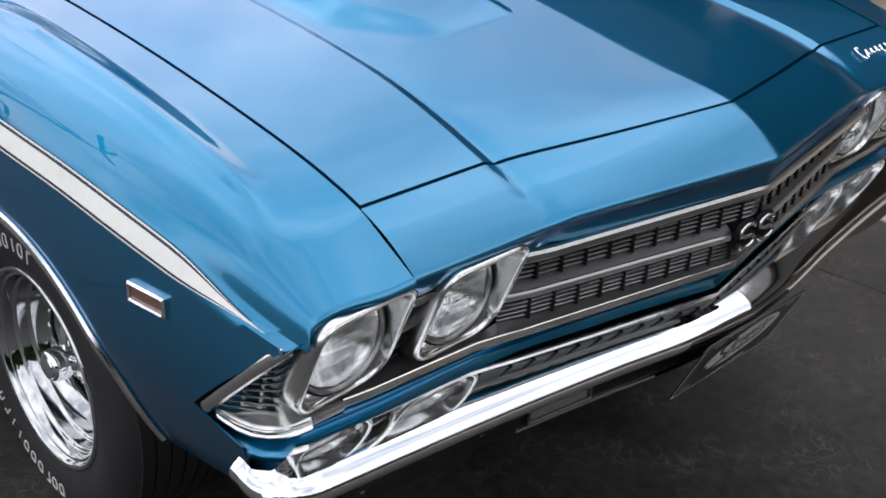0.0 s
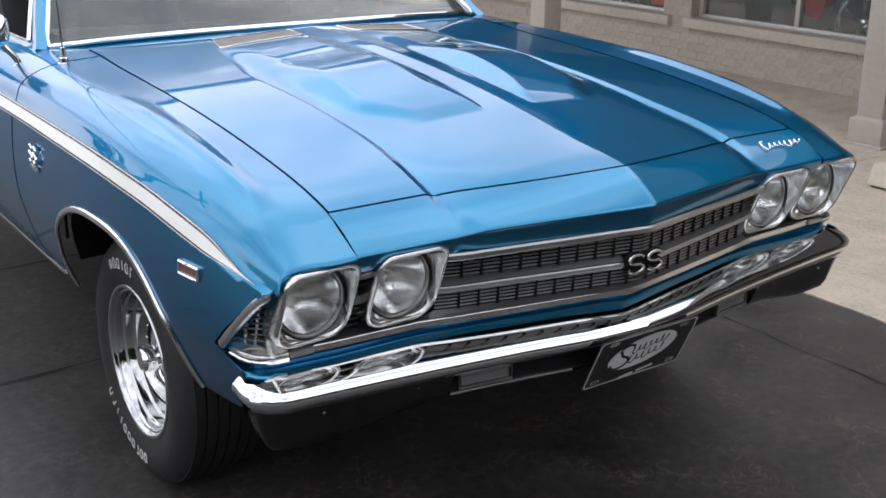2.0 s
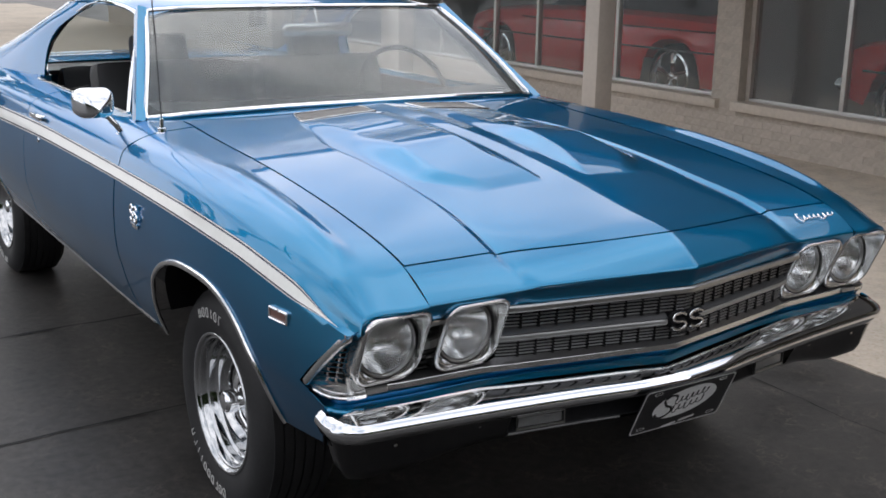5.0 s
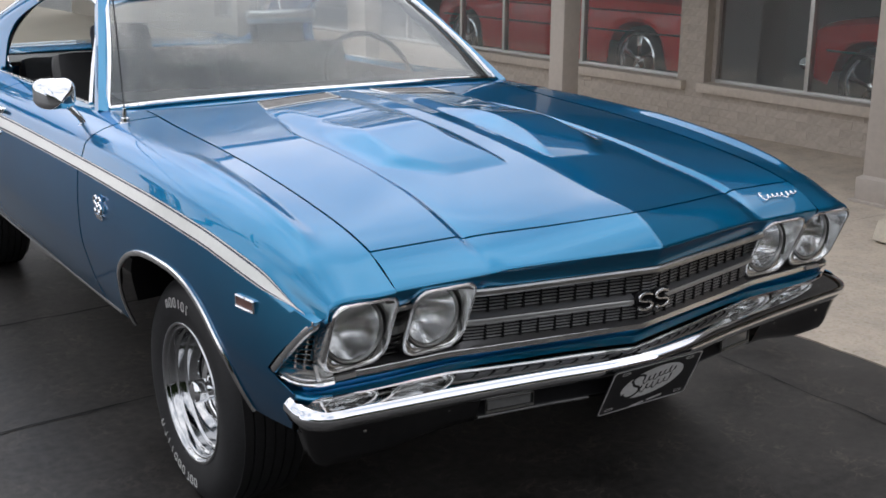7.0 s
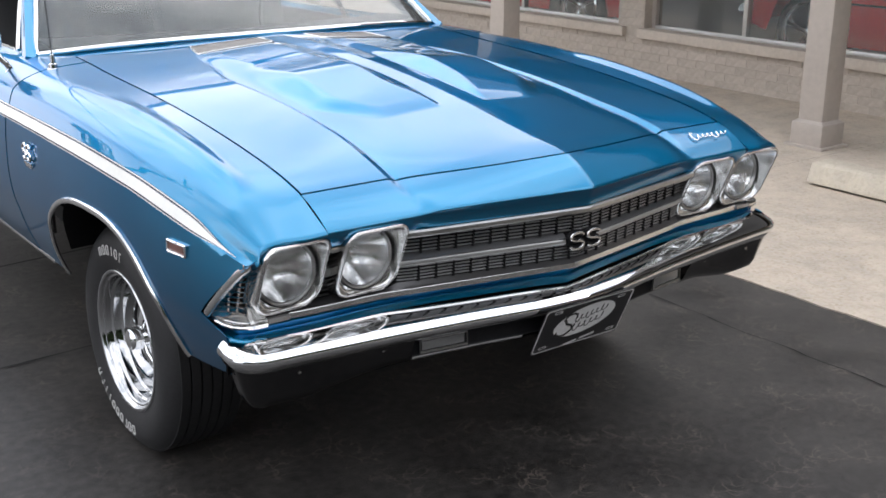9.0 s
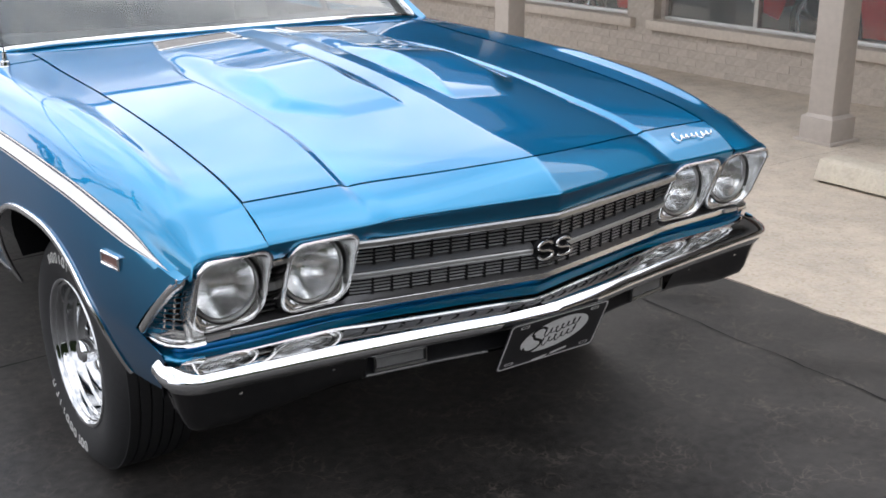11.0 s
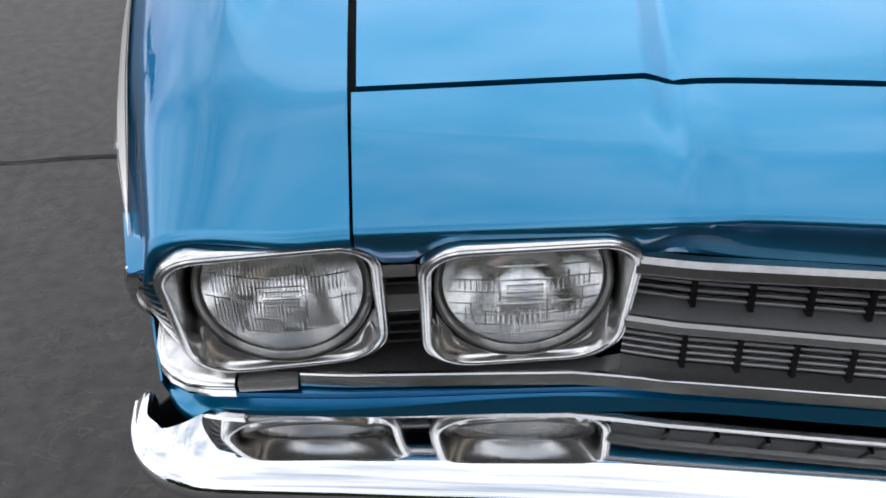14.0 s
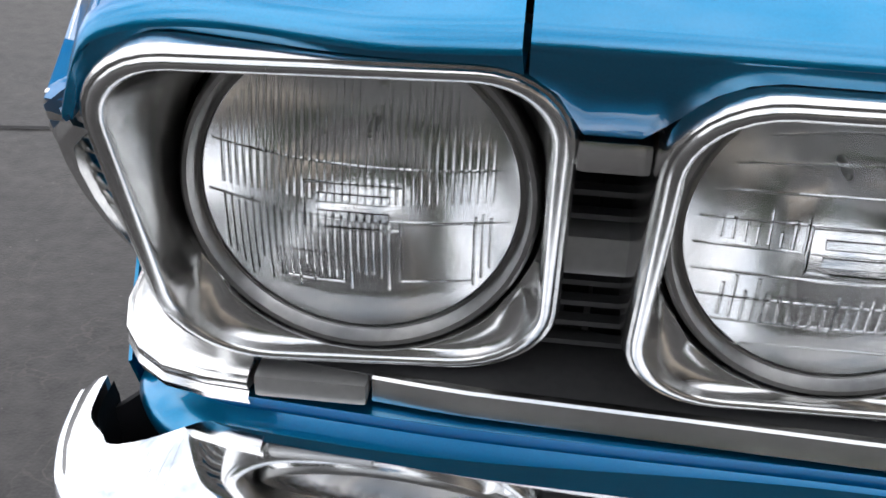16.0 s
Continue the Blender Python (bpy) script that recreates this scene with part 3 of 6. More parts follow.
def fender_front(j):
    """Leading edge of the fender, from the hood seam round the corner and back below the corner lamp."""
    ref = section(-0.72)
    x, z = ref[j]
    if j < N_TOP:
        return -0.862 + 0.019 * smooth(0.74, 0.89, x)
    zz = 0.785 + (0.45 - 0.785) * (j - N_TOP) / (len(ref) - N_TOP - 1)
    if zz > 0.60:
        return -0.834 + (0.785 - zz) / 0.185 * 0.179
    return -0.655 - 0.085 * smooth(0.600, 0.575, zz)


def roll(j):
    """Depth of the rounded leading edge in front of each line of the fender."""
    return 0.0 if j > N_TOP else 0.002 + 0.004 * smooth(N_TOP, N_TOP - 5, j)


def fender_edge(j):
    return fender_front(j) + roll(j) + (0.005 * smooth(N_TOP, N_TOP - 5, j) if j < N_TOP else 0.0)


for sgn, side in ((-1, "right"), (1, "left")):
    part("front_fender", flank(sgn, -0.85, 0.545, 161, fender_edge), PAINT, car, solid=0.002)
    door = part("door", flank(sgn, 0.551, 1.745, 40), PAINT, car, solid=0.004)
    part("quarter_panel", flank(sgn, 1.751, 3.75, 70), PAINT, car, solid=0.004)
    # white stripe with dark pinstripes, following the flank
    for nm, m, a, b, off in (("side_stripe", STRIPE, 0.24, 1.06, 0.0042), ("pinstripe", PIN, 0.12, 0.24, 0.0040), ("stripe_edge", STRIPE, 0.02, 0.11, 0.0042), ("pinstripe", PIN, 1.06, 1.19, 0.0040), ("stripe_edge", STRIPE, 1.20, 1.30, 0.0042)):
        rows = []
        for y in lin(-0.785, 3.5, 150):
            hi, lo = pch(y, STRIPE_HI), pch(y, STRIPE_LO)
            g = 0.5 * (hi - lo)
            taper = smooth(-0.80, -0.62, y)
            c = 0.5 * (hi + lo)
            za, zb = c + g * taper * (1 - 2 * a), c + g * taper * (1 - 2 * b)
            def xs_at(z, y=y):
                hi2 = pch(y, STRIPE_HI)
                if z > hi2:
                    sx, sz = pch(y, SHOULDER_X), pch(y, SHOULDER_Z)
                    k = min(1, (z - hi2) / max(1e-4, sz - hi2))
                    return pch(y, SIDE_X) - 0.014 + (sx - pch(y, SIDE_X) + 0.014) * k * k
                return side_x(y, z)
            rows.append([(sgn * (xs_at(za + (zb - za) * q / 3) + off), y, za + (zb - za) * q / 3) for q in range(4)])
        part(nm, grid(rows), m, car)
    # bright wheel opening mouldings
    for c, w, rise in ((-0.115, 0.42, 0.352), (2.765, 0.43, 0.345)):
        path = []
        for k in range(81):
            a = math.pi * (k + 0.3) / 80.6
            y = c - (w - 0.045 if math.cos(a) > 0 else w) * math.copysign(abs(math.cos(a)) ** (2 / 2.6), math.cos(a))
            z = max(pch(y, BOTTOM) + 0.002, 0.40 + rise * math.sin(a) ** (2 / 2.2))
            path.append((sgn * (side_x(y, z) + 0.003), y, z - 0.003))
        path = [p for i, p in enumerate(path) if i == 0 or (Vector(p) - Vector(path[i - 1])).length > 0.003]
        part("wheel_arch_moulding", sweep(path, round_section(0.017, 0.012, 8), up=Vector((sgn, 0, 0))), BRIGHT, car, "bright wheel opening moulding")
        # inner wheel house
        bm = bmesh.new()
        rows = []
        for y in lin(c - (w - 0.045) * 0.97, c + w * 0.97, 30):
            zt = arch_z(y) + 0.006
            rows.append([(sgn * (side_x(y, zt) - 0.035), y, zt + 0.004), (sgn * 0.75, y, zt + 0.01), (sgn * 0.50, y, zt - 0.02), (sgn * 0.45, y, 0.30)])
        grid(rows, bm=bm)
        part("wheel_house", bm, SATIN_BLACK, car)
    # rocker moulding
    path = [(sgn * (side_x(y, arch_z(y)) + 0.002), y, arch_z(y) + 0.004) for y in lin(0.42, 2.33, 40)]
    part("rocker_moulding", sweep(path, round_section(0.010, 0.016, 8)), BRIGHT, car, "thin bright rocker moulding")

# ---- hood ----
HOOD_FRONT = [(0.0, -0.846), (0.445, -0.742), (0.698, -0.742)]
DOME_X = [(-0.90, 0.466), (-0.74, 0.464), (-0.45, 0.440), (-0.1, 0.436), (0.12, 0.442), (0.3, 0.41), (0.55, 0.36), (0.75, 0.32)]
CENTRE_Z = [(-0.96, 0.852), (-0.846, 0.903), (-0.62, 0.938), (-0.38, 0.980), (-0.1, 1.016), (0.15, 1.036), (0.4, 1.046), (0.70, 1.046)]
COWL_Y = [(0.0, 0.60), (0.4, 0.62), (0.698, 0.665)]


def crown(y):
    """Height of the centre line, evened out along its length."""
    w = 0.15 * smooth(-0.85, -0.60, y)
    return sum(pch(y + w * k / 4, CENTRE_Z) * (5 - abs(k)) for k in range(-4, 5)) / 25


def hood_z(x, y):
    ax = abs(x)
    ze, zc, xc = pch(y, SEAM_Z), crown(y), pch(y, DOME_X)
    base = ze + 0.030 * smooth(-0.9, -0.2, y) * (0.70 - ax)
    if ax >= xc:
        return base
    # a narrow strip falls inwards from the crease, and the dome rises from its foot
    rise = zc - (ze + 0.030 * smooth(-0.9, -0.2, y) * 0.70)
    drop = 0.0074 * smooth(0.42, 0.05, y) * (0.72 + 0.28 * smooth(-0.2, -0.6, y))
    strip = 0.010 + 0.012 * smooth(-0.1, -0.7, y)
    fall = drop * min(1.0, (xc - ax) / strip)
    z = base - fall + (rise + drop) * max(0.0, 1 - ax / (xc - strip)) ** (0.68 + 0.22 * smooth(-0.70, -0.2, y))
    return z + bulge(ax, y)


BULGE_H = [(-0.43, 0.0), (-0.37, 0.010), (-0.30, 0.017), (-0.20, 0.0245), (-0.10, 0.0320), (-0.075, 0.033), (-0.05, 0.0322), (0.15, 0.0135), (0.19, 0.0115), (0.24, 0.0110), (0.40, 0.0085), (0.50, 0.0)]


def bulge(ax, y):
    """Twin raised air intakes: steep inner wall, flat top to a ridge, falling away behind it, soft outer side."""
    h = pch(y, BULGE_H)
    if h <= 0 or not 0.05 < ax < 0.45:
        return 0.0
    tip = smooth(-0.43, -0.20, y)
    foot = 0.062 + 0.012 * (1 - tip)
    top = foot + 0.012 + 0.056 * tip
    inner = min(1.0, max(0.0, (ax - foot) / (top - foot)))
    soft = inner * inner * (3 - 2 * inner)
    inner = 0.75 * inner + 0.25 * soft
    outer = smooth(0.405, 0.315, ax) if y > -0.25 else smooth(0.405 - 0.10 * smooth(-0.25, -0.43, y), 0.315 - 0.09 * smooth(-0.25, -0.43, y), ax)
    return h * inner * outer


def hood_column(k, y):
    """Column k of 0 to 96 from the centre line to the seam; some of them follow the dome's edge."""
    xc = pch(y, DOME_X)
    w = 0.010 + 0.012 * smooth(-0.1, -0.7, y)
    if k <= 66:
        return (xc - w) * k / 66
    if k <= 70:
        return xc - w + w * (k - 66) / 4
    if k <= 73:
        return xc + 0.003 * (k - 70)
    return xc + 0.009 + (0.6835 - xc) * ((k - 73) / 23) ** 1.15


rows = []
for k in range(-96, 97):
    row = []
    for t in lin(0, 1, 170):
        x = math.copysign(hood_column(abs(k), -0.75 + 1.4 * t), k)
        for _ in range(3):
            a, b = pln(abs(x), HOOD_FRONT) + 0.003, pch(abs(x), COWL_Y)
            y = a + (b - a) * t
            x = math.copysign(hood_column(abs(k), y), k)
        row.append((x, y, hood_z(x, y)))
    rows.append(row)
# edges turned down
rows = [[(r[0][0], r[0][1] + 0.001, r[0][2] - 0.02)] + r + [(r[-1][0], r[-1][1], r[-1][2] - 0.02)] for r in rows]
rows = [[(p[0], p[1], p[2] - 0.02) for p in rows[0]]] + rows + [[(p[0], p[1], p[2] - 0.02) for p in rows[-1]]]
hood = part("hood", grid(rows), PAINT, car, "blue hood with a raised centre and twin simulated air intakes", angle=60)

# dark channel under the hood seams
bm = bmesh.new()
for sgn in (-1, 1):
    grid([[(sgn * 0.66, y, pch(y, SEAM_Z) - 0.022), (sgn * 0.74, y, pch(y, SEAM_Z) - 0.022)] for y in lin(-0.74, 0.66, 40)], bm=bm)
grid([[(x, pln(abs(x), HOOD_FRONT) - 0.02, hood_z(x, pln(abs(x), HOOD_FRONT)) - 0.026), (x, pln(abs(x), HOOD_FRONT) + 0.03, hood_z(x, pln(abs(x), HOOD_FRONT)) - 0.022)] for x in lin(-0.69, 0.69, 60)], bm=bm)
part("hood_channel", bm, SATIN_BLACK, car, weld=False)

# ---- header panel in front of the hood, with its lip folded down to the grille ----
LIP_Y = [(0.0, -0.956), (0.455, -0.868), (0.70, -0.861), (0.78, -0.853)]
LIP_Z = [(0.0, 0.837), (0.44, 0.830), (0.49, 0.8245), (0.70, 0.823), (0.88, 0.790)]
def lamp_top(ax):
    """Upper edge of the two bezels, with their rounded corners; the sheet metal stops there."""
    z = 0.7825
    for c in (0.7645, 0.5640):
        d = abs(ax - c) - (0.0872 - 0.036)
        if d < 0.036:
            z = max(z, 0.7225 + 0.090 + 0.0005 - (0.036 - math.sqrt(0.036**2 - max(0.0, d) ** 2)))
    return z


UNDER_Z = [(0.0, 0.788), (0.42, 0.786), (0.50, 0.785), (0.88, 0.781)]
rows = []
for x in lin(-0.6965, 0.6965, 141):
    ax = abs(x)
    y0, y1 = pln(ax, HOOD_FRONT) - 0.003, pln(ax, LIP_Y) + 0.006
    z0, z1 = hood_z(x, y0), pch(ax, LIP_Z)
    row = [(x, y0, z0 - 0.016), (x, y0, z0 - 0.002)]
    tr = 1 - 0.0045 / (y0 - y1)
    ts = lin(0, tr, 13) + [tr + (1 - tr) * math.sin(math.radians(a)) for a in (15, 30, 45, 60, 75, 90)]
    for t in ts:
        s = max(0.0, (t - tr) / (1 - tr))
        swell = 0.006 * math.sin(math.pi * t) - 0.0040 * (1 - math.sqrt(max(0.0, 1 - s * s)))
        crease = 0.0035 * smooth(0.045, 0.0, abs(ax - 0.447)) * t
        row.append((x, y0 + (y1 - y0) * t, z0 + (z1 - z0) * t + swell - crease))
    zu = pch(ax, UNDER_Z)
    k = smooth(0.40, 0.50, ax)
    # upright face under the edge, hollow in the middle of its height
    zb = zu + (lamp_top(ax) - zu) * smooth(0.455, 0.475, ax)
    for q in (0.06, 0.14, 0.28, 0.42, 0.58, 0.74, 0.88, 1.0):
        row.append((x, y1 + 0.0006 + 0.015 * (1 - k) * q + 0.022 * k * (max(0.0, z1 - zb) / 0.045 * q) ** 1.8 + 0.0035 * math.sin(math.pi * q) * (1 - k), z1 - 0.0040 + (zb - z1 + 0.0040) * q))
    row.append((x, y1 + 0.048, zb + 0.001))
    rows.append(row)
part("header_panel", grid(rows), PAINT, car, angle=50)
for sgn in (-1, 1):
    # fender eyebrow folded under
    rows = []
    for j in range(N_TOP + 1):
        y1 = fender_front(j) + 0.005 * smooth(N_TOP, N_TOP - 5, j)
        x, z1 = section(y1)[j]
        row = []
        for a in lin(0, 90, 9):
            y = y1 + roll(j) - (roll(j) + 0.0015) * math.sin(math.radians(a))
            xx, zz = section(y)[j]
            c, s = math.cos(math.radians(a)), math.sin(math.radians(a))
            row.append((sgn * (xx + 0.002 * (j / N_TOP) ** 4), y - 0.0012 * s, zz + 0.0021 * c - 0.0045 * (1 - c)))
        zb = max(lamp_top(x), z1 - 0.022) if x > 0.80 else lamp_top(x)
        rows.append(row + [(sgn * (x - 0.001 * q), y1 - 0.0010 + 0.024 * (max(0.0, z1 - zb) / 0.045 * q) ** 1.8, z1 - 0.0035 - max(0.002, z1 - 0.0035 - zb) * q) for q in (0.1, 0.25, 0.45, 0.65, 0.85, 1.0)] + [(sgn * (x - 0.002), y1 + 0.050, zb)])
    part("fender_lip", grid(rows), PAINT, car)
    # corner blade down the fender's front edge behind the corner lamp
    rows = []
    for t in lin(0, 1, 14):
        z = 0.785 - 0.185 * t
        y = -0.834 + 0.179 * t
        rows.append([(sgn * (side_x(y, z) + 0.001), y, z), (sgn * (side_x(y, z) - 0.006), y - 0.002, z), (sgn * 0.845, y + 0.02, z)])
    part("corner_blade", grid(rows), PAINT, car)

# filler panel between grille and bumper
FILL_Y = [(0.0, -0.886), (0.30, -0.831), (0.44, -0.809), (0.55, -0.803), (0.7, -0.799), (0.83, -0.789)]


def corner_line(keys, x_join, a, b, y_end, step=0.01):
    """Plan line across the nose that turns evenly round both corners and ends on the sides, as (x, y)."""
    y_join = pch(x_join, keys)
    half = [(x, pch(x, keys)) for x in lin(0, x_join, int(x_join / step))]
    slope = 0.12
    half += [(x_join + a * (math.sin(t) - math.sin(slope)), y_join + b * (math.cos(slope) - math.cos(t))) for t in lin(slope, math.pi / 2, 30)[1:]]
    xe, ye = half[-1]
    half += [(xe, ye + (y_end - ye) * q / 4) for q in range(1, 5)]
    return [(-x, y) for x, y in reversed(half[1:])] + half


def along(pts, i):
    """Outward direction of a plan line at its point i."""
    p, q = pts[max(0, i - 1)], pts[min(len(pts) - 1, i + 1)]
    t = Vector((q[0] - p[0], q[1] - p[1], 0)).normalized()
    return Vector((t.y, -t.x, 0))


line = corner_line(FILL_Y, 0.83, 0.066, 0.062, -0.66)
rows = []
for i, (x, y) in enumerate(line):
    out = along(line, i)
    rows.append([Vector((x, y, z)) - out * d for d, z in ((0.03, 0.614), (0.004, 0.613), (0.014, 0.603), (0.018, 0.594), (0.012, 0.589), (0.0, 0.5855), (-0.003, 0.581), (-0.002, 0.574), (0.004, 0.562), (0.02, 0.53))])
part("filler_panel", grid(rows), PAINT, car, "blue filler panel between grille and bumper", angle=60)

# ---- grille ----
GR_Y = [(0.0, -0.910), (0.44, -0.834), (0.52, -0.812), (0.66, -0.794), (0.80, -0.776), (0.88, -0.766)]
grille = part("grille", grid([[(x, pln(abs(x), GR_Y) + 0.090 + (0.79 - z) * 0.10, z) for z in (0.622, 0.70, 0.80)] for x in lin(-0.87, 0.87, 61)]), GRILLE_BLACK, car, "black egg-crate grille with argent bars")


def recess(x):
    """Depth of the ribs behind the mouldings."""
    return 0.002 + 0.044 * abs(x)


def grille_y(x, z, off=0.0):
    """The grille's face leans forward at the top."""
    return pln(abs(x), GR_Y) + (0.70 - z) * 0.12 - off


def foot_back(x):
    """How far the foot of the grille lies behind its upper face."""
    return pch(abs(x), [(0.0, 0.014), (0.30, 0.018), (0.44, 0.020), (0.55, 0.013), (0.72, 0.0)])


def grille_bar(x0, x1, z, h, d, off, material, name, label="", n=40, bev=0.0015, deep=False, foot=False):
    path = [(x, grille_y(x, z, off) + (recess(x) if deep else 0.0) + (foot_back(x) if foot else 0.0), z) for x in lin(x0, x1, n)]
    sec = [(-d / 2, -h / 2 + bev), (-d / 2 + bev, -h / 2), (d / 2, -h / 2), (d / 2, h / 2), (-d / 2 + bev, h / 2), (-d / 2, h / 2 - bev)]
    return part(name, sweep(path, [(-a, b) for a, b in sec]), material, grille, label)


grille_bar(-0.483, 0.483, 0.7775, 0.017, 0.012, 0.014, RING, "upper_moulding", "bright upper grille moulding", 61, 0.004)
grille_bar(-0.759, 0.759, 0.6225, 0.015, 0.005, 0.010, BEZEL, "lower_moulding", "bright lower grille moulding", 71, 0.0012, foot=True)


def grille_shelf(x0, x1, front, back, name):
    """Sloping grey shelf from a bar's edge back to the ribs."""
    (z0, o0), (z1, o1) = front, back
    rows = []
    for x in lin(x0, x1, 50):
        a = (x, grille_y(x, z0, o0[0]) + (recess(x) if o0[1] else foot_back(x)), z0)
        b = (x, grille_y(x, z1, o1[0]) + o1[1] * recess(x), z1)
        rows.append([(a[0], a[1] + 0.001, a[2] - 0.004), a, tuple(0.5 * (p + q) for p, q in zip(a, b)), b])
    part(name, grid(rows), GRILLE_GREY, grille, solid=0.002)


grille_shelf(-0.4790, 0.4790, (0.6290, (0.010, 0.0)), (0.6460, (0.002, 1.0)), "lower_rail")
for s in (-1, 1):
    # the shelf runs on under the lamps
    rows = []
    for x in lin(0.4788, 0.80, 40):
        z1 = 0.646 - 0.013 * smooth(0.479, 0.497, x)
        ya, yb = grille_y(x, 0.629, 0.010) + foot_back(x), grille_y(x, z1, 0.002) + recess(x) + 0.02 * smooth(0.479, 0.54, x)
        rows.append([(s * x, ya + 0.002, 0.625), (s * x, ya + 0.002, 0.6285), (s * x, 0.5 * (ya + yb), 0.5 * (0.6285 + z1)), (s * x, yb, z1)])
    part("lower_rail", grid(rows), GRILLE_GREY, grille, solid=0.001)
for s in (-1, 1):
    grille_bar(*sorted((s * 0.050, s * 0.4790)), 0.6985, 0.018, 0.022, 0.009, ARGENT, "centre_bar", "satin centre grille bar", 40, 0.006, deep=True)
    grille_shelf(*sorted((s * 0.050, s * 0.4790)), (0.7070, (0.016, 1.0)), (0.7190, (0.000, 1.0)), "centre_rail")
    for z in (0.7240, 0.7325, 0.7410, 0.7495, 0.7580):
        grille_bar(*sorted((s * 0.002, s * 0.4790)), z, 0.0028, 0.005, 0.004, RIB, "grille_rib", "", 24, 0.0006, deep=True)
    for z in (0.6525, 0.6605, 0.6685, 0.6765, 0.6845):
        grille_bar(*sorted((s * 0.002, s * 0.4790)), z, 0.0028, 0.005, 0.004, RIB, "grille_rib", "", 24, 0.0006, deep=True)
    # stretch of grille between the lamps
    for k in range(-1, 9):
        z = 0.655 + 0.0125 * k
        if abs(z - 0.705) < 0.012:
            continue
        bm = bmesh.new()
        box(bm, (s * 0.665 - 0.023, -0.772 - (z - 0.70) * 0.2, z - 0.0013), (s * 0.665 + 0.023, -0.765 - (z - 0.70) * 0.2, z + 0.0013))
        part("grille_rib", bm, GRILLE_GREY, grille, flat=True)
    bm = bmesh.new()
    box(bm, (s * 0.665 - 0.023, -0.785, 0.694), (s * 0.665 + 0.023, -0.76, 0.713), 0.003)
    part("centre_bar_end", bm, ARGENT, grille)
    for k in range(11):
        x = s * (0.030 + 0.0445 * k)
        for z0, z1 in ((0.7190, 0.7670), (0.6470, 0.6890)):
            bm = bmesh.new()
            xo = x
            if abs(xo) > 0.470:
                continue
            zc = 0.5 * (z0 + z1)
            yo = grille_y(xo, zc) + recess(xo)
            box(bm, (xo - 0.0022, yo - 0.0095, z0), (xo + 0.0022, yo + 0.012, z1))
            part("grille_upright", bm, GRILLE_BLACK, grille, flat=True)

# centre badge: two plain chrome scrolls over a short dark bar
badge = part("grille_badge", box(bmesh.new(), (-0.046, -0.924, 0.680), (0.046, -0.890, 0.718), 0.006), SATIN_BLACK, car, "dark grille badge with two chrome scrolls")


def scroll(cx, cy, cz, w, h, r, parent, m, nrm="front"):
    pts = []
    for k in range(33):
        a = k / 32
        if a < 0.5:
            t = math.radians(20 + 250 * a * 2)
            p = (math.cos(t) * w / 2, h / 4 + math.sin(t) * h / 4)
        else:
            t = math.radians(90 - 250 * (a - 0.5) * 2)
            p = (math.cos(t) * w / 2, -h / 4 + math.sin(t) * h / 4)
        if nrm == "front":
            pts.append((cx + p[0], cy, cz + p[1]))
        else:
            pts.append((cx, cy + p[0] * nrm, cz + p[1]))
    up = Vector((0, 1, 0)) if nrm == "front" else Vector((1, 0, 0))
    return part("scroll", sweep(pts, round_section(2 * r, 2 * r, 6), up=up), m, parent)


for sx in (-1, 1):
    scroll(sx * 0.028, -0.925, 0.7005, 0.043, 0.042, 0.0080, badge, SATIN_BLACK)
    scroll(sx * 0.028, -0.930, 0.7005, 0.043, 0.042, 0.0048, badge, BEZEL)
for k in range(3):
    bm = bmesh.new()
    box(bm, (-0.022 + 0.016 * k - 0.006, -0.927, 0.668), (-0.022 + 0.016 * k + 0.006, -0.905, 0.679), 0.0015)
    part("plain_bar", bm, GRILLE_GREY, badge)


# ---- head lamps ----
def rounded_square(w, h, r_, n=9, skew=0.0):
    """Outline of a rounded rectangle, counter-clockwise, as (x, z)."""
    pts = []
    for cx, cz, a0 in ((1, 1, 0), (-1, 1, 90), (-1, -1, 180), (1, -1, 270)):
        for k in range(n):
            a = math.radians(a0 + 90 * k / (n - 1))
            pts.append((cx * (w / 2 - r_) + r_ * math.cos(a), cz * (h / 2 - r_) + r_ * math.sin(a)))
    return pts


def circle(r_, n):
    return [(r_ * math.cos(2 * math.pi * (k + 0.5) / n + 0), r_ * math.sin(2 * math.pi * (k + 0.5) / n)) for k in range(n)]


def angle_match(pts, r_):
    return [(r_ * math.cos(math.atan2(z, x)), r_ * math.sin(math.atan2(z, x))) for x, z in pts]


def bezel_line(w, h, rt, rb, n=9):
    """Outline of the bezel with tighter upper and wider lower corners, as (x, z)."""
    pts = []
    for sx, sz, a0 in ((1, 1, 0), (-1, 1, 90), (-1, -1, 180), (1, -1, 270)):
        r_ = rt if sz > 0 else rb
        for k in range(n):
            a = math.radians(a0 + 90 * k / (n - 1))
            pts.append((sx * (w / 2 - r_) + r_ * math.cos(a), sz * (h / 2 - r_) + r_ * math.sin(a)))
    # points along the straight edges too
    out = []
    for (ax, az), (bx, bz) in zip(pts, pts[1:] + pts[:1]):
        m = 6 if math.hypot(bx - ax, bz - az) > 0.03 else 1
        out += [(ax + (bx - ax) * q / m, az + (bz - az) * q / m) for q in range(m)]
    return out


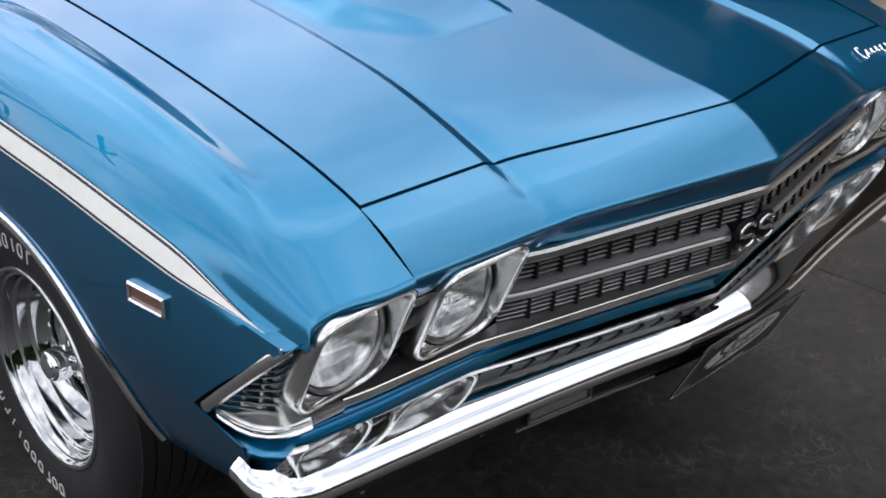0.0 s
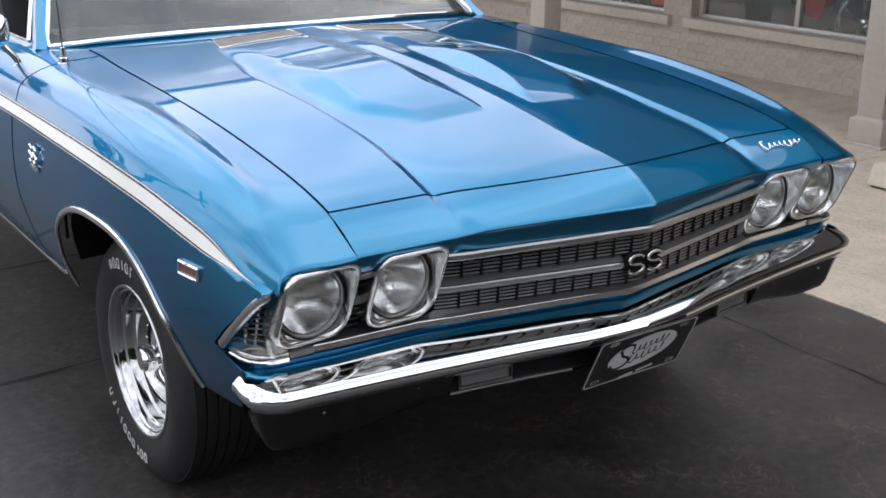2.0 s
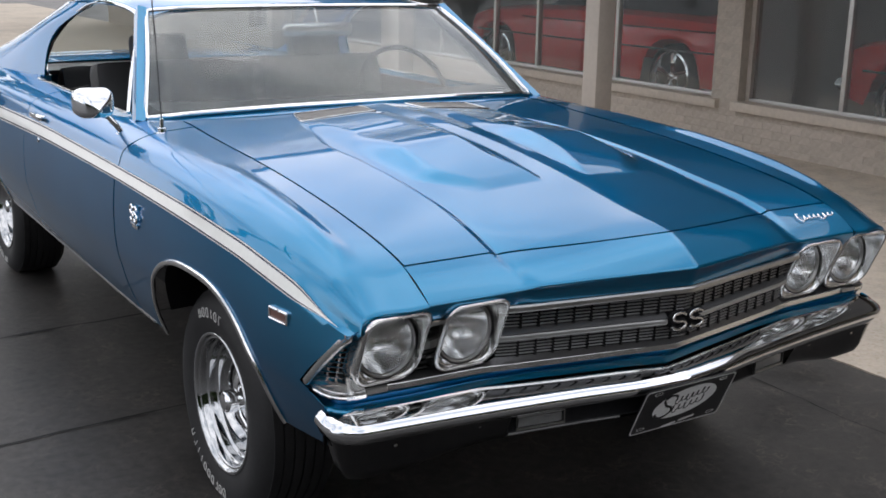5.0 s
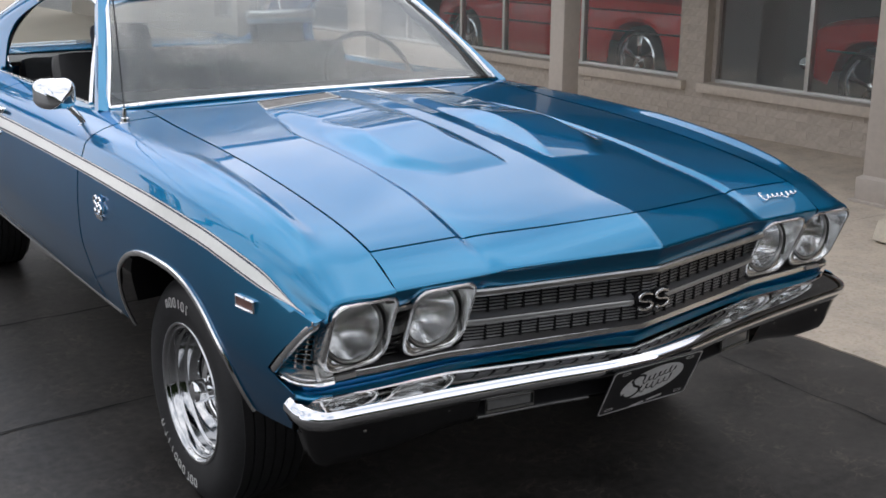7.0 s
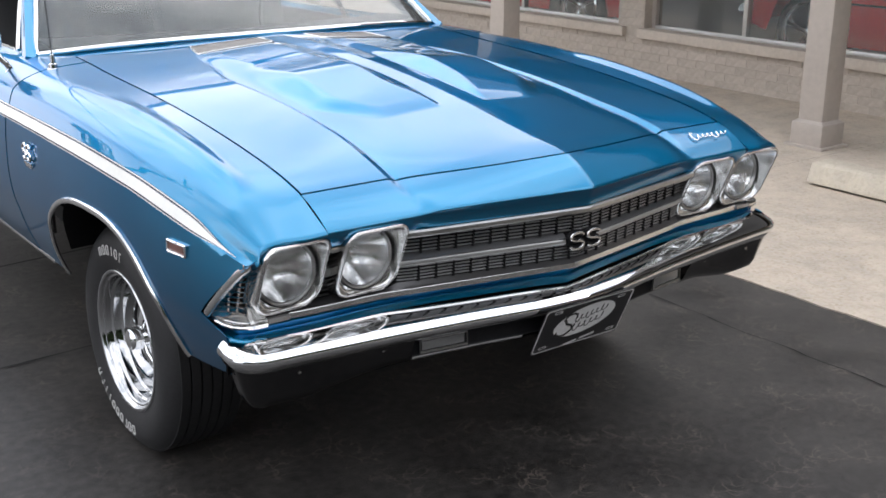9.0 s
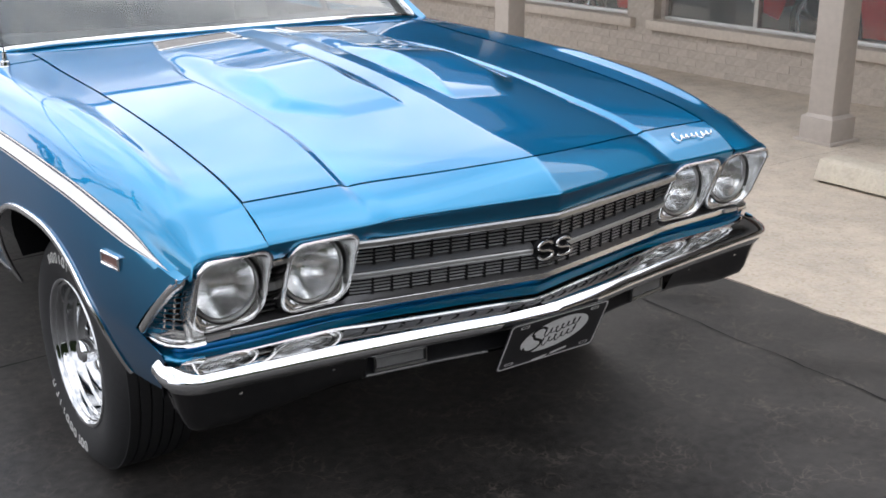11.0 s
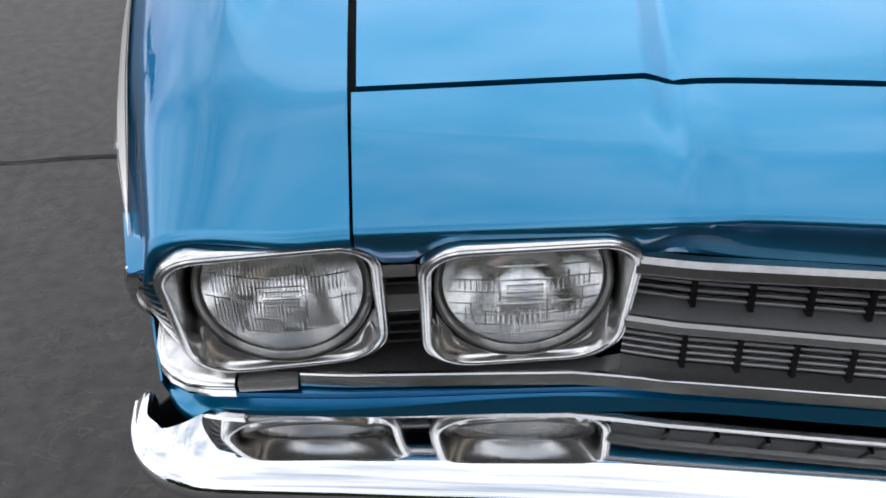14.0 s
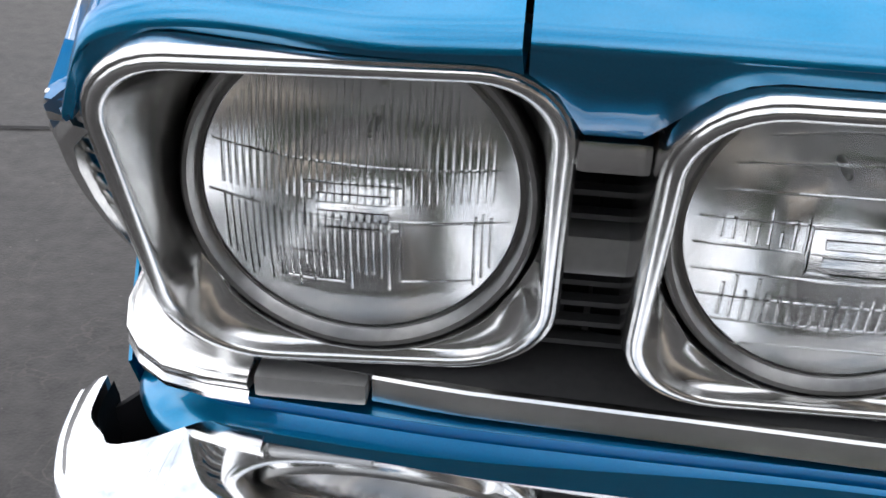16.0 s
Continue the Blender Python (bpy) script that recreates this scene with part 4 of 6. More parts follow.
def head_lamp(cx, sgn, outer):
    """A round sealed beam behind a rounded-square bright bezel whose face leans forward at its top."""
    cy, cz = (-0.784 if outer else -0.790), 0.7250
    S = 0.962
    lamp = part("head_lamp", lathe([(S * r_, cy + y) for r_, y in ((0.0795, 0.035), (0.0795, 0.003), (0.0788, -0.003), (0.0770, -0.0052), (0.0750, -0.0050), (0.0735, -0.0020), (0.0718, 0.000), (0.0700, -0.001), (0.0690, 0.010))], 64, "y", (cx, 0, cz)), RING, car,
                "round sealed-beam head lamp in a rounded-square bright bezel")
    w, h, rt, rb = 0.1745, 0.180, 0.036, 0.046
    zc = 0.7225
    yaw = -sgn * (0.08 if outer else 0.02)
    mid_y = -0.821 if outer else -0.829
    face = lambda x, z: mid_y - 0.43 * z + x * yaw
    ring = lambda k, d, f=0.4: [(cx + x, face(x, z) + d, zc + z) for x, z in bezel_line(w - k, h - k, rt - k * f, rb - k * f)]
    rows = [ring(0, 0.060), ring(0, 0.009), ring(0.0014, 0.0045), ring(0.0036, 0.0028), ring(0.0052, 0.0036), ring(0.0068, 0.0020), ring(0.0092, 0.0004), ring(0.0150, 0.0004), ring(0.0182, 0.0025), ring(0.0202, 0.006)]
    mid = bezel_line(w - 0.0202, h - 0.0202, rt - 0.0081, rb - 0.0081)
    # dished floor running back to the round opening, which the rim cuts off along the top
    hr = 0.0795
    hole = []
    for x, z in mid:
        a = math.atan2(z + zc - cz, x)
        hx, hz = hr * math.cos(a), hr * math.sin(a)
        hole.append((hx, max(min(hz, h / 2 - 0.010 + zc - cz), -(h / 2 - 0.0115) + zc - cz)))
    hole_y = lambda x, z: min(cy + 0.002 - 0.10 * max(0.0, z) - 0.004 * (z < -0.05), cy + 0.002)
    for t, sag in ((0.3, 0.004), (0.65, 0.005), (0.92, 0.001), (1.0, 0.0)):
        row = []
        for (mx_, mz_), (hx, hz) in zip(mid, hole):
            x, z = mx_ + (hx - mx_) * t, (mz_ + zc) + (hz + cz - mz_ - zc) * t
            ya, yb = face(mx_, mz_) + 0.006, hole_y(hx, hz)
            row.append((cx + x, ya + (yb - ya) * t ** 0.8 + sag, z))
        rows.append(row)
    rows.append([(cx + x, hole_y(x, z) + 0.002, cz + z) for x, z in [(x * 0.99, z * 0.99) for x, z in hole]])
    rows.append([(cx + x, cy + 0.026, cz + z) for x, z in [(x * 1.02, z * 1.02) for x, z in hole]])
    part("bezel", grid(rows, close_v=True), BEZEL, lamp, "satin bright bezel", angle=70)
    part("lamp_bucket", lathe([(0.072, cy + 0.030), (0.084, cy + 0.028), (0.088, cy + 0.026)], 40, "y", (cx, 0, cz)), SATIN_BLACK, lamp)
    # sealed beam: reflector bowl, lens, filament cap
    part("reflector", lathe([(0.0001, cy + 0.054)] + [(S * 0.0692 * math.sqrt(t), cy + 0.054 - 0.052 * t) for t in lin(0.03, 1, 14)], 64, "y", (cx, 0, cz)), REFLECTOR, lamp, "mirror reflector bowl")

    def lens_y(x, z):
        return cy - 0.0150 + 0.0145 * ((x * x + z * z) / 0.0674**2)
    rr = [0.0001] + lin(0.006, 0.0674, 11)
    lens = part("lens", lathe([(r_, lens_y(r_, 0)) for r_ in rr] + [(r_, lens_y(r_, 0) + 0.0035) for r_ in reversed(rr)], 64, "y", (cx, 0, cz)), LENS_GLASS, lamp, "clear fluted glass lens")
    lens.visible_shadow = False
    rng = random.Random(int(abs(cx) * 1000))

    def moulded(points, r_, nm):
        ob = part(nm, tube([(cx + 1.065 * x, lens_y(1.065 * x, 1.065 * z) - 0.0002, cz + 1.065 * z) for x, z in points], r_, 5), LENS_GLASS, lamp)
        ob.visible_shadow = False
    reach = lambda x: math.sqrt(max(0.0, 0.0595**2 - x * x))
    if outer:
        for k in range(36):
            x = -0.0525 + 0.003 * k
            for za, zb in ((-0.034 + rng.uniform(-.006, .006), -0.003 + rng.uniform(-.002, .002)), (0.003, 0.047 + rng.uniform(-.006, .012))):
                if abs(x - 0.03) < 0.014 and za < 0:
                    continue
                za, zb = max(za, -reach(x)), min(zb, reach(x))
                if zb - za > 0.008:
                    moulded([(x, z) for z in lin(za, zb, 4)], 0.0008, "flute")
        for z in (-0.004, 0.018):
            moulded([(x, z - 0.002 * (x / 0.05)) for x in lin(-reach(z), reach(z), 11)], 0.0007, "prism_line")
    else:
        for z in lin(-0.046, 0.046, 9):
            half = reach(z)
            moulded([(x, z - 0.005 * (x / half) ** 2) for x in lin(-half, half, 11)], 0.0007, "prism_line")
        for k in range(25):
            x = -0.050 + 0.0042 * k
            for za, zb in ((-0.036, -0.024 + rng.uniform(0, .012)), (0.000, 0.010 + rng.uniform(-.004, .006))):
                if abs(x) < 0.018 and za > -0.01:
                    continue
                if abs(za) < reach(x):
                    moulded([(x, z) for z in lin(za, zb, 3)], 0.0009, "flute")
    for x0, x1, z0, z1 in ((-0.019, 0.019, -0.009, 0.010), (0.018, 0.046, -0.034, -0.006), (-0.030, -0.004, -0.036, -0.022)):
        moulded([(x0, z0), (x1, z0), (x1, z1), (x0, z1), (x0, z0)], 0.0008, "prism_line")
    part("bulb_shield", lathe([(0.0001, cy + 0.026), (0.0015, cy + 0.027), (0.002, cy + 0.030), (0.002, cy + 0.044)], 18, "y", (cx, 0, cz + 0.014)), RING, lamp)
    for k in range(2):
        bm = bmesh.new()
        zz = cz + (0.0045 if k == 0 else -0.0035)
        box(bm, (cx - 0.015, lens_y(0, 0) - 0.0010, zz - 0.0022), (cx + 0.015, lens_y(0, 0) + 0.001, zz + 0.0022), 0.0006)
        part("moulded_bar", bm, LENS_GLASS, lamp).visible_shadow = False
    return lamp


for sgn in (-1, 1):
    head_lamp(sgn * 0.7645, sgn, True)
    head_lamp(sgn * 0.5640, sgn, False)
    # small bright clip bridging the two bezels at the top
    bm = bmesh.new()
    box(bm, (sgn * 0.665 - 0.0135, -0.836, 0.7670), (sgn * 0.665 + 0.0135, -0.815, 0.7800), 0.003)
    part("bezel_clip", bm, BEZEL, car, "small bright clip between the bezels")
    # corner lamp: ribbed bright grille wrapping the fender corner
    corner = part("corner_lamp", grid([[(sgn * (0.846 + 0.028 * u), -0.755 + 0.095 * u + 0.045 * (0.5 - t) * (1 - u), 0.620 + 0.150 * t * (1 - 0.9 * u)) for t in lin(0, 1, 8)] for u in lin(0, 1, 10)]), GRILLE_BLACK, car,
                  "ribbed bright corner lamp grille")
    for k in range(9):
        z = 0.642 + 0.0138 * k
        y0, y1 = -0.776 - 0.25 * (z - 0.69), -0.794 + (0.752 - z) * 0.98
        path = [(sgn * (0.852 + (side_x(y1, z) - 0.860) * u ** 1.1), min(y0, y1 - 0.006) + (y1 - 0.004 - min(y0, y1 - 0.006)) * u - 0.006 * math.sin(math.pi * u), z) for u in lin(0, 1, 8)]
        part("corner_rib", sweep(path, round_section(0.008, 0.0036, 6)), BEZEL, corner)
    for u in (0.30, 0.62):
        path = [(sgn * (0.853 + 0.034 * u), -0.776 + 0.090 * u + 0.045 * (0.5 - t) * (1 - u), 0.630 + 0.140 * t * (1 - 0.9 * u)) for t in lin(0.02, 0.98, 6)]
        part("corner_rib", sweep(path, round_section(0.006, 0.006, 6), up=Vector((0, 1, 0))), BEZEL, corner)
    # slanted blade and bright foot of the corner lamp
    path = [(0.867, -0.812, 0.768)] + [(side_x(-0.796 + (0.752 - z) * 0.98, z) - 0.004, -0.796 + (0.752 - z) * 0.98, z) for z in (0.752, 0.73, 0.70, 0.67, 0.645, 0.63)]
    path = [(sgn * x, y, z) for x, y, z in path]
    part("corner_blade_trim", sweep(path, round_section(0.015, 0.020, 8)), BEZEL, corner, "satin slanted blade")
    path = [(0.890, -0.664, 0.624), (0.889, -0.700, 0.624), (0.886, -0.728, 0.624), (0.879, -0.750, 0.624), (0.869, -0.764, 0.624), (0.856, -0.774, 0.624), (0.836, -0.779, 0.624), (0.8155, -0.782, 0.625)]
    sec = [(-0.008, -0.013), (-0.002, -0.0145), (0.002, -0.0145), (0.008, -0.013), (0.0095, -0.009), (0.0075, -0.006), (0.009, -0.003), (0.009, 0.000), (0.005, 0.003), (-0.005, 0.003), (-0.009, 0.000), (-0.009, -0.003), (-0.0075, -0.006), (-0.0095, -0.009)]
    ledge = []
    for x, y, z in path:
        t = Vector((0.80 - x, -0.69 - y)).normalized()
        ledge.append([(sgn * (x + t.x * d), y + t.y * d, z + dz) for d, dz in ((-0.0075, 0.0005), (-0.005, 0.0038), (0.000, 0.0060), (0.020, 0.0170), (0.036, 0.0260))])
    part("foot_ledge", grid(ledge), BEZEL, corner, "sloping satin ledge", angle=60)
    part("corner_foot", sweep([(sgn * x, y, z) for x, y, z in path], sec), BRIGHT, corner, "bright foot moulding")
    bm = bmesh.new()
    box(bm, (sgn * 0.7875 - 0.0265, -0.790, 0.6165), (sgn * 0.7875 + 0.0265, -0.774, 0.6285), 0.0025)
    part("moulding_clip", bm, ARGENT, corner)
    bm = bmesh.new()
    box(bm, (sgn * 0.871 - 0.009, -0.817, 0.762), (sgn * 0.871 + 0.009, -0.795, 0.775), 0.003)
    part("corner_tab", bm, BEZEL, corner)

# ---- front bumper ----
BUMP_Y = [(0.0, -0.958), (0.12, -0.948), (0.30, -0.918), (0.50, -0.890), (0.74, -0.864), (0.82, -0.857), (0.84, -0.8548)]
BUMP_UP = [(0.0, 0.0), (0.55, 0.004), (0.80, 0.007), (0.87, 0.008), (0.92, 0.009)]


BUMP_LINE = corner_line(BUMP_Y, 0.835, 0.097, 0.086, -0.747, 0.007)


def bumper_shelf(x, y):
    """How far the top shelf runs back: wide over the middle, a narrow roll round the ends."""
    return -0.070 - 0.026 * smooth(0.78, 0.50, abs(x)) + 0.044 * smooth(-0.852, -0.800, y) + 0.010 * smooth(-0.80, -0.77, y)


def bumper_sweep(x0, x1, sec, liner=False, deepen=0.0):
    top = sorted((d, z) for d, z in sec if z > 0.55)
    rows = []
    pts = [p for p in BUMP_LINE if x0 <= p[0] <= x1]
    for i, (x, y) in enumerate(pts):
        out = along(pts, i)
        up = pch(abs(x), BUMP_UP) + 0.010 * smooth(-0.80, -0.75, y)
        lim = bumper_shelf(x, y)
        row = []
        for d, z in sec:
            if liner:
                d += lim
            elif z < 0.53 and not top:
                # the lower corner reaches further down towards the ends
                z = 0.5215 - (0.5215 - z) * (1 + deepen * smooth(0.50, 0.78, abs(x)))
            elif d < 0 and z > 0.55:
                # the shelf draws in evenly towards the ends
                d = d * lim / -0.100
                z = pln(d, top)
            row.append(Vector((x, y, z + up * (1 if z > 0.53 else 0.3))) + out * d)
        if not liner and top:
            row.insert(0, row[0] - out * 0.002 - Vector((0, 0, 0.012)))
        rows.append(row)
    return grid(rows)


bumper = part("front_bumper", bumper_sweep(-1, 1, [(-0.100, 0.5920), (-0.080, 0.5885), (-0.066, 0.5855), (-0.052, 0.5815), (-0.035, 0.5760), (-0.020, 0.5695), (-0.009, 0.5635), (-0.002, 0.556), (0.001, 0.548), (0.0, 0.541), (-0.005, 0.534), (-0.014, 0.527), (-0.024, 0.520), (-0.034, 0.514), (-0.06, 0.512)]),
              CHROME, car, "chrome front bumper reflecting the grille and lamps", angle=60)
for sgn in (-1, 1):
    a, b = sorted((sgn * 0.475, sgn * 0.945))
    # lower corner in darkened chrome: its colour carries the dark reflection
    part("bumper_end", bumper_sweep(a, b, [(-0.022, 0.5215), (-0.030, 0.508), (-0.038, 0.490), (-0.047, 0.470), (-0.058, 0.457), (-0.075, 0.450), (-0.12, 0.449)], deepen=0.5), CHROME_DARK_REFLECTION, bumper, "chrome lower corner")
    for x, z in ((0.555, 0.512), (0.765, 0.505)):
        y = pch(x, BUMP_Y) + 0.034
        part("bumper_bolt", lathe([(0.0001, y - 0.006), (0.004, y - 0.005), (0.0065, y - 0.001), (0.007, y + 0.008)], 16, "y", (sgn * x, 0, z)), BEZEL, bumper, "domed bumper bolt")
    # black inner side of the bumper's end
    a, b = sorted((sgn * 0.872, sgn * 0.945))
    part("end_liner", bumper_sweep(a, b, [(-0.0030, 0.5640), (-0.0050, 0.556), (-0.0060, 0.532), (-0.008, 0.515), (-0.011, 0.505)], True), SATIN_BLACK, bumper, "black inner side")
    part("end_plate", grid([[(sgn * x, y, z) for z in (0.505, 0.53, 0.55, zt)] for x, y, zt in ((0.905, -0.757, 0.570), (0.896, -0.750, 0.572), (0.880, -0.738, 0.580), (0.855, -0.730, 0.590))]), SATIN_BLACK, bumper, "black closing plate", solid=0.003)
    # signal lamp in the bumper opening
    x0, x1 = 0.330, 0.445
    rows = []
    y0 = lambda x: pch(abs(x), BUMP_Y) + 0.050
    for x in lin(x0, x1, 8):
        rows.append([(sgn * x, y0(x), z) for z in (0.484, 0.496, 0.508)])
    sig = part("signal_lamp", grid(rows), PARK_LENS, bumper, "smoky rectangular signal lamp in a dark surround", solid=0.01)
    path = [(sgn * x, y0(x) - 0.006, z) for x, z in ((x0 - 0.006, 0.479), (x1 + 0.006, 0.479), (x1 + 0.006, 0.512), (x0 - 0.006, 0.512))]
    part("lamp_surround", sweep(path, round_section(0.007, 0.007, 6), closed_path=True, up=Vector((0, 1, 0))), RING, bumper)
part("bumper_lip", bumper_sweep(-0.48, 0.48, [(-0.080, 0.460), (-0.056, 0.461), (-0.050, 0.464), (-0.050, 0.469), (-0.057, 0.472), (-0.080, 0.472)]), CHROME, bumper, "thin chrome lower lip")
rows = [[(x, pch(abs(x), BUMP_Y) + 0.055, z) for z in (0.462, 0.49, 0.516)] for x in lin(-0.48, 0.48, 31)]
part("air_opening", grid(rows), SATIN_BLACK, bumper, "dark opening of the bumper")

# ---- dealer plate: plain shapes in place of its lettering ----
plate = empty("front_plate", "black plate with silver oval, hung on the chrome bumper", "number plate", at=(0, -0.97, 0.41))
PM = Matrix.Translation((0.0, -0.936, 0.4825)) @ Euler((radians(24), 0, 0)).to_matrix().to_4x4()
def on_plate(pts, d):
    return [PM @ Vector((x, -d, z)) for x, z in pts]
bm = bmesh.new()
o = rounded_square(0.305, 0.152, 0.012, 5)
grid([on_plate(o, -0.001), on_plate(o, 0.001)], close_v=True, bm=bm)
for d in (-0.001, 0.001):
    bm.faces.new([bm.verts.new(p) for p in on_plate(o, d)])
part("sheet", bm, PLATE_BLACK, plate)
bm = bmesh.new()
a, b = rounded_square(0.300, 0.147, 0.011, 5), rounded_square(0.293, 0.140, 0.009, 5)
grid([on_plate(a, 0.0016), on_plate(b, 0.0016)], close_v=True, bm=bm)
part("border", bm, PLATE_WHITE, plate, "thin silver border")
tilt = lambda x, z, a=radians(8): (x * math.cos(a) - z * math.sin(a), x * math.sin(a) + z * math.cos(a))
ov = [tilt(0.102 * math.cos(t), 0.048 * math.sin(t)) for t in lin(0, 2 * math.pi, 49)[:-1]]
bm = bmesh.new()
bm.faces.new([bm.verts.new(p) for p in on_plate([(x, z + 0.010) for x, z in ov], 0.0018)])
part("oval", bm, PLATE_WHITE, plate, "silver oval emblem")
def bar(x0, x1, z0, z1, d=0.0026, m=PLATE_BLACK, lean_=0.25):
    bm = bmesh.new()
    q = [tilt(x + (z - z0) * lean_, z) for x, z in ((x0, z0), (x1, z0), (x1, z1), (x0, z1))]
    bm.faces.new([bm.verts.new(p) for p in on_plate([(x, z + 0.010) for x, z in q], d)])
    part("plain_bar", bm, m, plate)
pts = [tilt(-0.060 + 0.020 * math.cos(t), 0.006 + 0.030 * math.sin(t)) for t in lin(radians(60), radians(300), 18)]
for xa, xb, zc_, amp, waves in ((-0.036, 0.074, 0.014, 0.0080, 6.5), (-0.040, 0.064, -0.015, 0.0085, 5.5)):
    wave = []
    for q in range(141):
        ph = q / 140 * waves * 2 * math.pi
        k = amp * (1 + 0.7 * (math.sin(ph / 2.3) > 0.75))
        wave.append(tilt(xa + (xb - xa) * q / 140 + 0.0052 * math.cos(ph) + 0.25 * k * math.sin(ph), zc_ + k * math.sin(ph)))
    part("plain_stroke", sweep(on_plate([(x, z + 0.010) for x, z in wave], 0.002), round_section(0.0034, 0.0012, 6), up=PM.to_3x3() @ Vector((0, -1, 0))), PLATE_BLACK, plate)
pts = [tilt(-0.050 + 0.022 * math.cos(t) * (1 if t < math.pi else 0.7), 0.020 + 0.018 * math.sin(t)) for t in lin(radians(20), radians(230), 14)]
pts += [tilt(-0.066 + 0.026 * math.cos(t), -0.014 + 0.018 * math.sin(t)) for t in lin(radians(60), radians(-190), 16)]
part("swash", sweep(on_plate([(x, z + 0.010) for x, z in pts], 0.002), round_section(0.0075, 0.0016, 6), up=PM.to_3x3() @ Vector((0, -1, 0))), PLATE_BLACK, plate)
for xa, xb in ((-0.055, -0.010), (0.0, 0.05)):
    bar(xa, xb, -0.075, -0.068, m=PLATE_WHITE, lean_=0)
for x, z in ((-0.118, -0.058), (0.118, -0.058), (-0.108, 0.060), (0.108, 0.060)):
    bm = bmesh.new()
    s = rounded_square(0.026, 0.009, 0.004, 5)
    grid([on_plate([(x + p, z + q) for p, q in s], 0.0018), on_plate([(x + p * 0.8, z + q * 0.55) for p, q in s], 0.0018)], close_v=True, bm=bm)
    part("slot_rim", bm, PLATE_WHITE, plate)


# ---- wheels ----
def wheel(cx, cy, sgn):
    """Wide tyre with plain white bars on the sidewall and a chrome five-spoke rim."""
    R, W = 0.325, 0.225
    cz = R - 0.004
    w = part("wheel", lathe([(0.0001, 0.135), (0.125, 0.135), (0.130, 0.142), (0.130, 0.20)], 40, "x"), SATIN_BLACK, car, "chrome five-spoke wheel with raised white marks on the tyre")
    w.location = (cx, cy, cz)
    w.rotation_euler = (0, 0, 0 if sgn < 0 else math.pi)
    # tyre: local x runs inwards from the outer sidewall
    prof = [(0.196, 0.018), (0.202, 0.006), (0.215, 0.001), (0.235, -0.005), (0.262, -0.008), (0.285, -0.004), (0.303, 0.006), (0.314, 0.016), (0.3205, 0.026)]
    tread = []
    xg = 0.026
    for k in range(6):
        a = 0.026 + k * 0.0295
        tread += [(0.3235 + 0.0015 * math.sin(math.pi * (k + 0.5) / 6), a), (0.3235 + 0.0015 * math.sin(math.pi * (k + 0.5) / 6), a + 0.0245), (0.315, a + 0.0255), (0.315, a + 0.0290)]
    prof += tread[:-2] + [(0.3205, W - 0.026), (0.30, W - 0.006), (0.26, W + 0.006), (0.20, W - 0.01)]
    part("tyre", lathe(prof, 96, "x"), RUBBER, w, "black radial tyre", angle=35)
    # plain raised white shapes in place of sidewall lettering
    def sidewall(r):
        return pch(r, [(0.215, 0.001), (0.235, -0.005), (0.262, -0.008), (0.285, -0.004)]) - 0.0012
    ringed = rounded_square(0.0150, 0.0200, 0.0055, 4)
    shapes = {"o": [ringed + ringed[:1]], "i": [[(0, -0.010), (0, 0.010)]], "n": [[(-0.006, -0.010), (-0.006, 0.008), (0.004, 0.008), (0.006, 0.004), (0.006, -0.010)]], "l": [[(-0.005, -0.011), (-0.005, 0.011), (0.005, 0.011)]]}
    for start, step, row in ((262, 6.6, "ooloooiiln"), (66, 6.8, "nooiol")):
        for k, q in enumerate(row):
            a = math.radians(start + step * k)
            for line in shapes[q]:
                path = []
                for u, v in line:
                    u, v = 1.12 * u, 1.25 * v
                    r = 0.2605 + v
                    path.append((sidewall(r), r * math.cos(a + u / r), r * math.sin(a + u / r)))
                part("white_mark", sweep(path, round_section(0.0046, 0.0024, 6), up=Vector((1, 0, 0))), WHITE_RUBBER, w)
    # rim: outer lip, deep barrel, flat disc
    part("rim", lathe([(0.196, 0.022), (0.205, 0.010), (0.2055, 0.004), (0.202, 0.000), (0.196, 0.001), (0.193, 0.005), (0.191, 0.012), (0.189, 0.0135), (0.185, 0.013), (0.182, 0.017), (0.1805, 0.030), (0.179, 0.033), (0.175, 0.0335), (0.173, 0.038), (0.172, 0.055), (0.170, 0.058), (0.167, 0.0585), (0.165, 0.063), (0.1635, 0.085), (0.160, 0.088), (0.1585, 0.112), (0.148, 0.120)], 72, "x"), RIM_CHROME, w, "deep polished rim", angle=60)
    part("rim_back", lathe([(0.150, 0.119), (0.148, 0.130), (0.10, 0.138), (0.0001, 0.140)], 48, "x"), GRILLE_BLACK, w)
    for k in range(5):
        a = 2 * math.pi * k / 5 + 0.35
        rows = []
        for r, hw, x, d in ((0.028, 0.016, 0.050, 0.009), (0.050, 0.012, 0.052, 0.010), (0.085, 0.013, 0.062, 0.010), (0.120, 0.015, 0.080, 0.009), (0.155, 0.022, 0.104, 0.007)):
            ring = []
            for q in range(12):
                b = 2 * math.pi * q / 12
                t, n_ = hw * math.cos(b), d * math.sin(b)
                if math.sin(b) < -0.3:
                    n_ += 0.006 * (1 - abs(math.cos(b)))
                ring.append((x + n_, r * math.cos(a) - t * math.sin(a), r * math.sin(a) + t * math.cos(a)))
            rows.append(ring)
        part("spoke", grid(rows, close_v=True), CHROME, w, "chrome spoke")
    part("centre_cap", lathe([(0.0001, 0.010), (0.020, 0.011), (0.024, 0.0115), (0.025, 0.014), (0.027, 0.014), (0.031, 0.018), (0.0325, 0.024), (0.034, 0.066), (0.041, 0.070), (0.044, 0.095)], 36, "x"), CHROME, w, "chrome centre cap", angle=50)
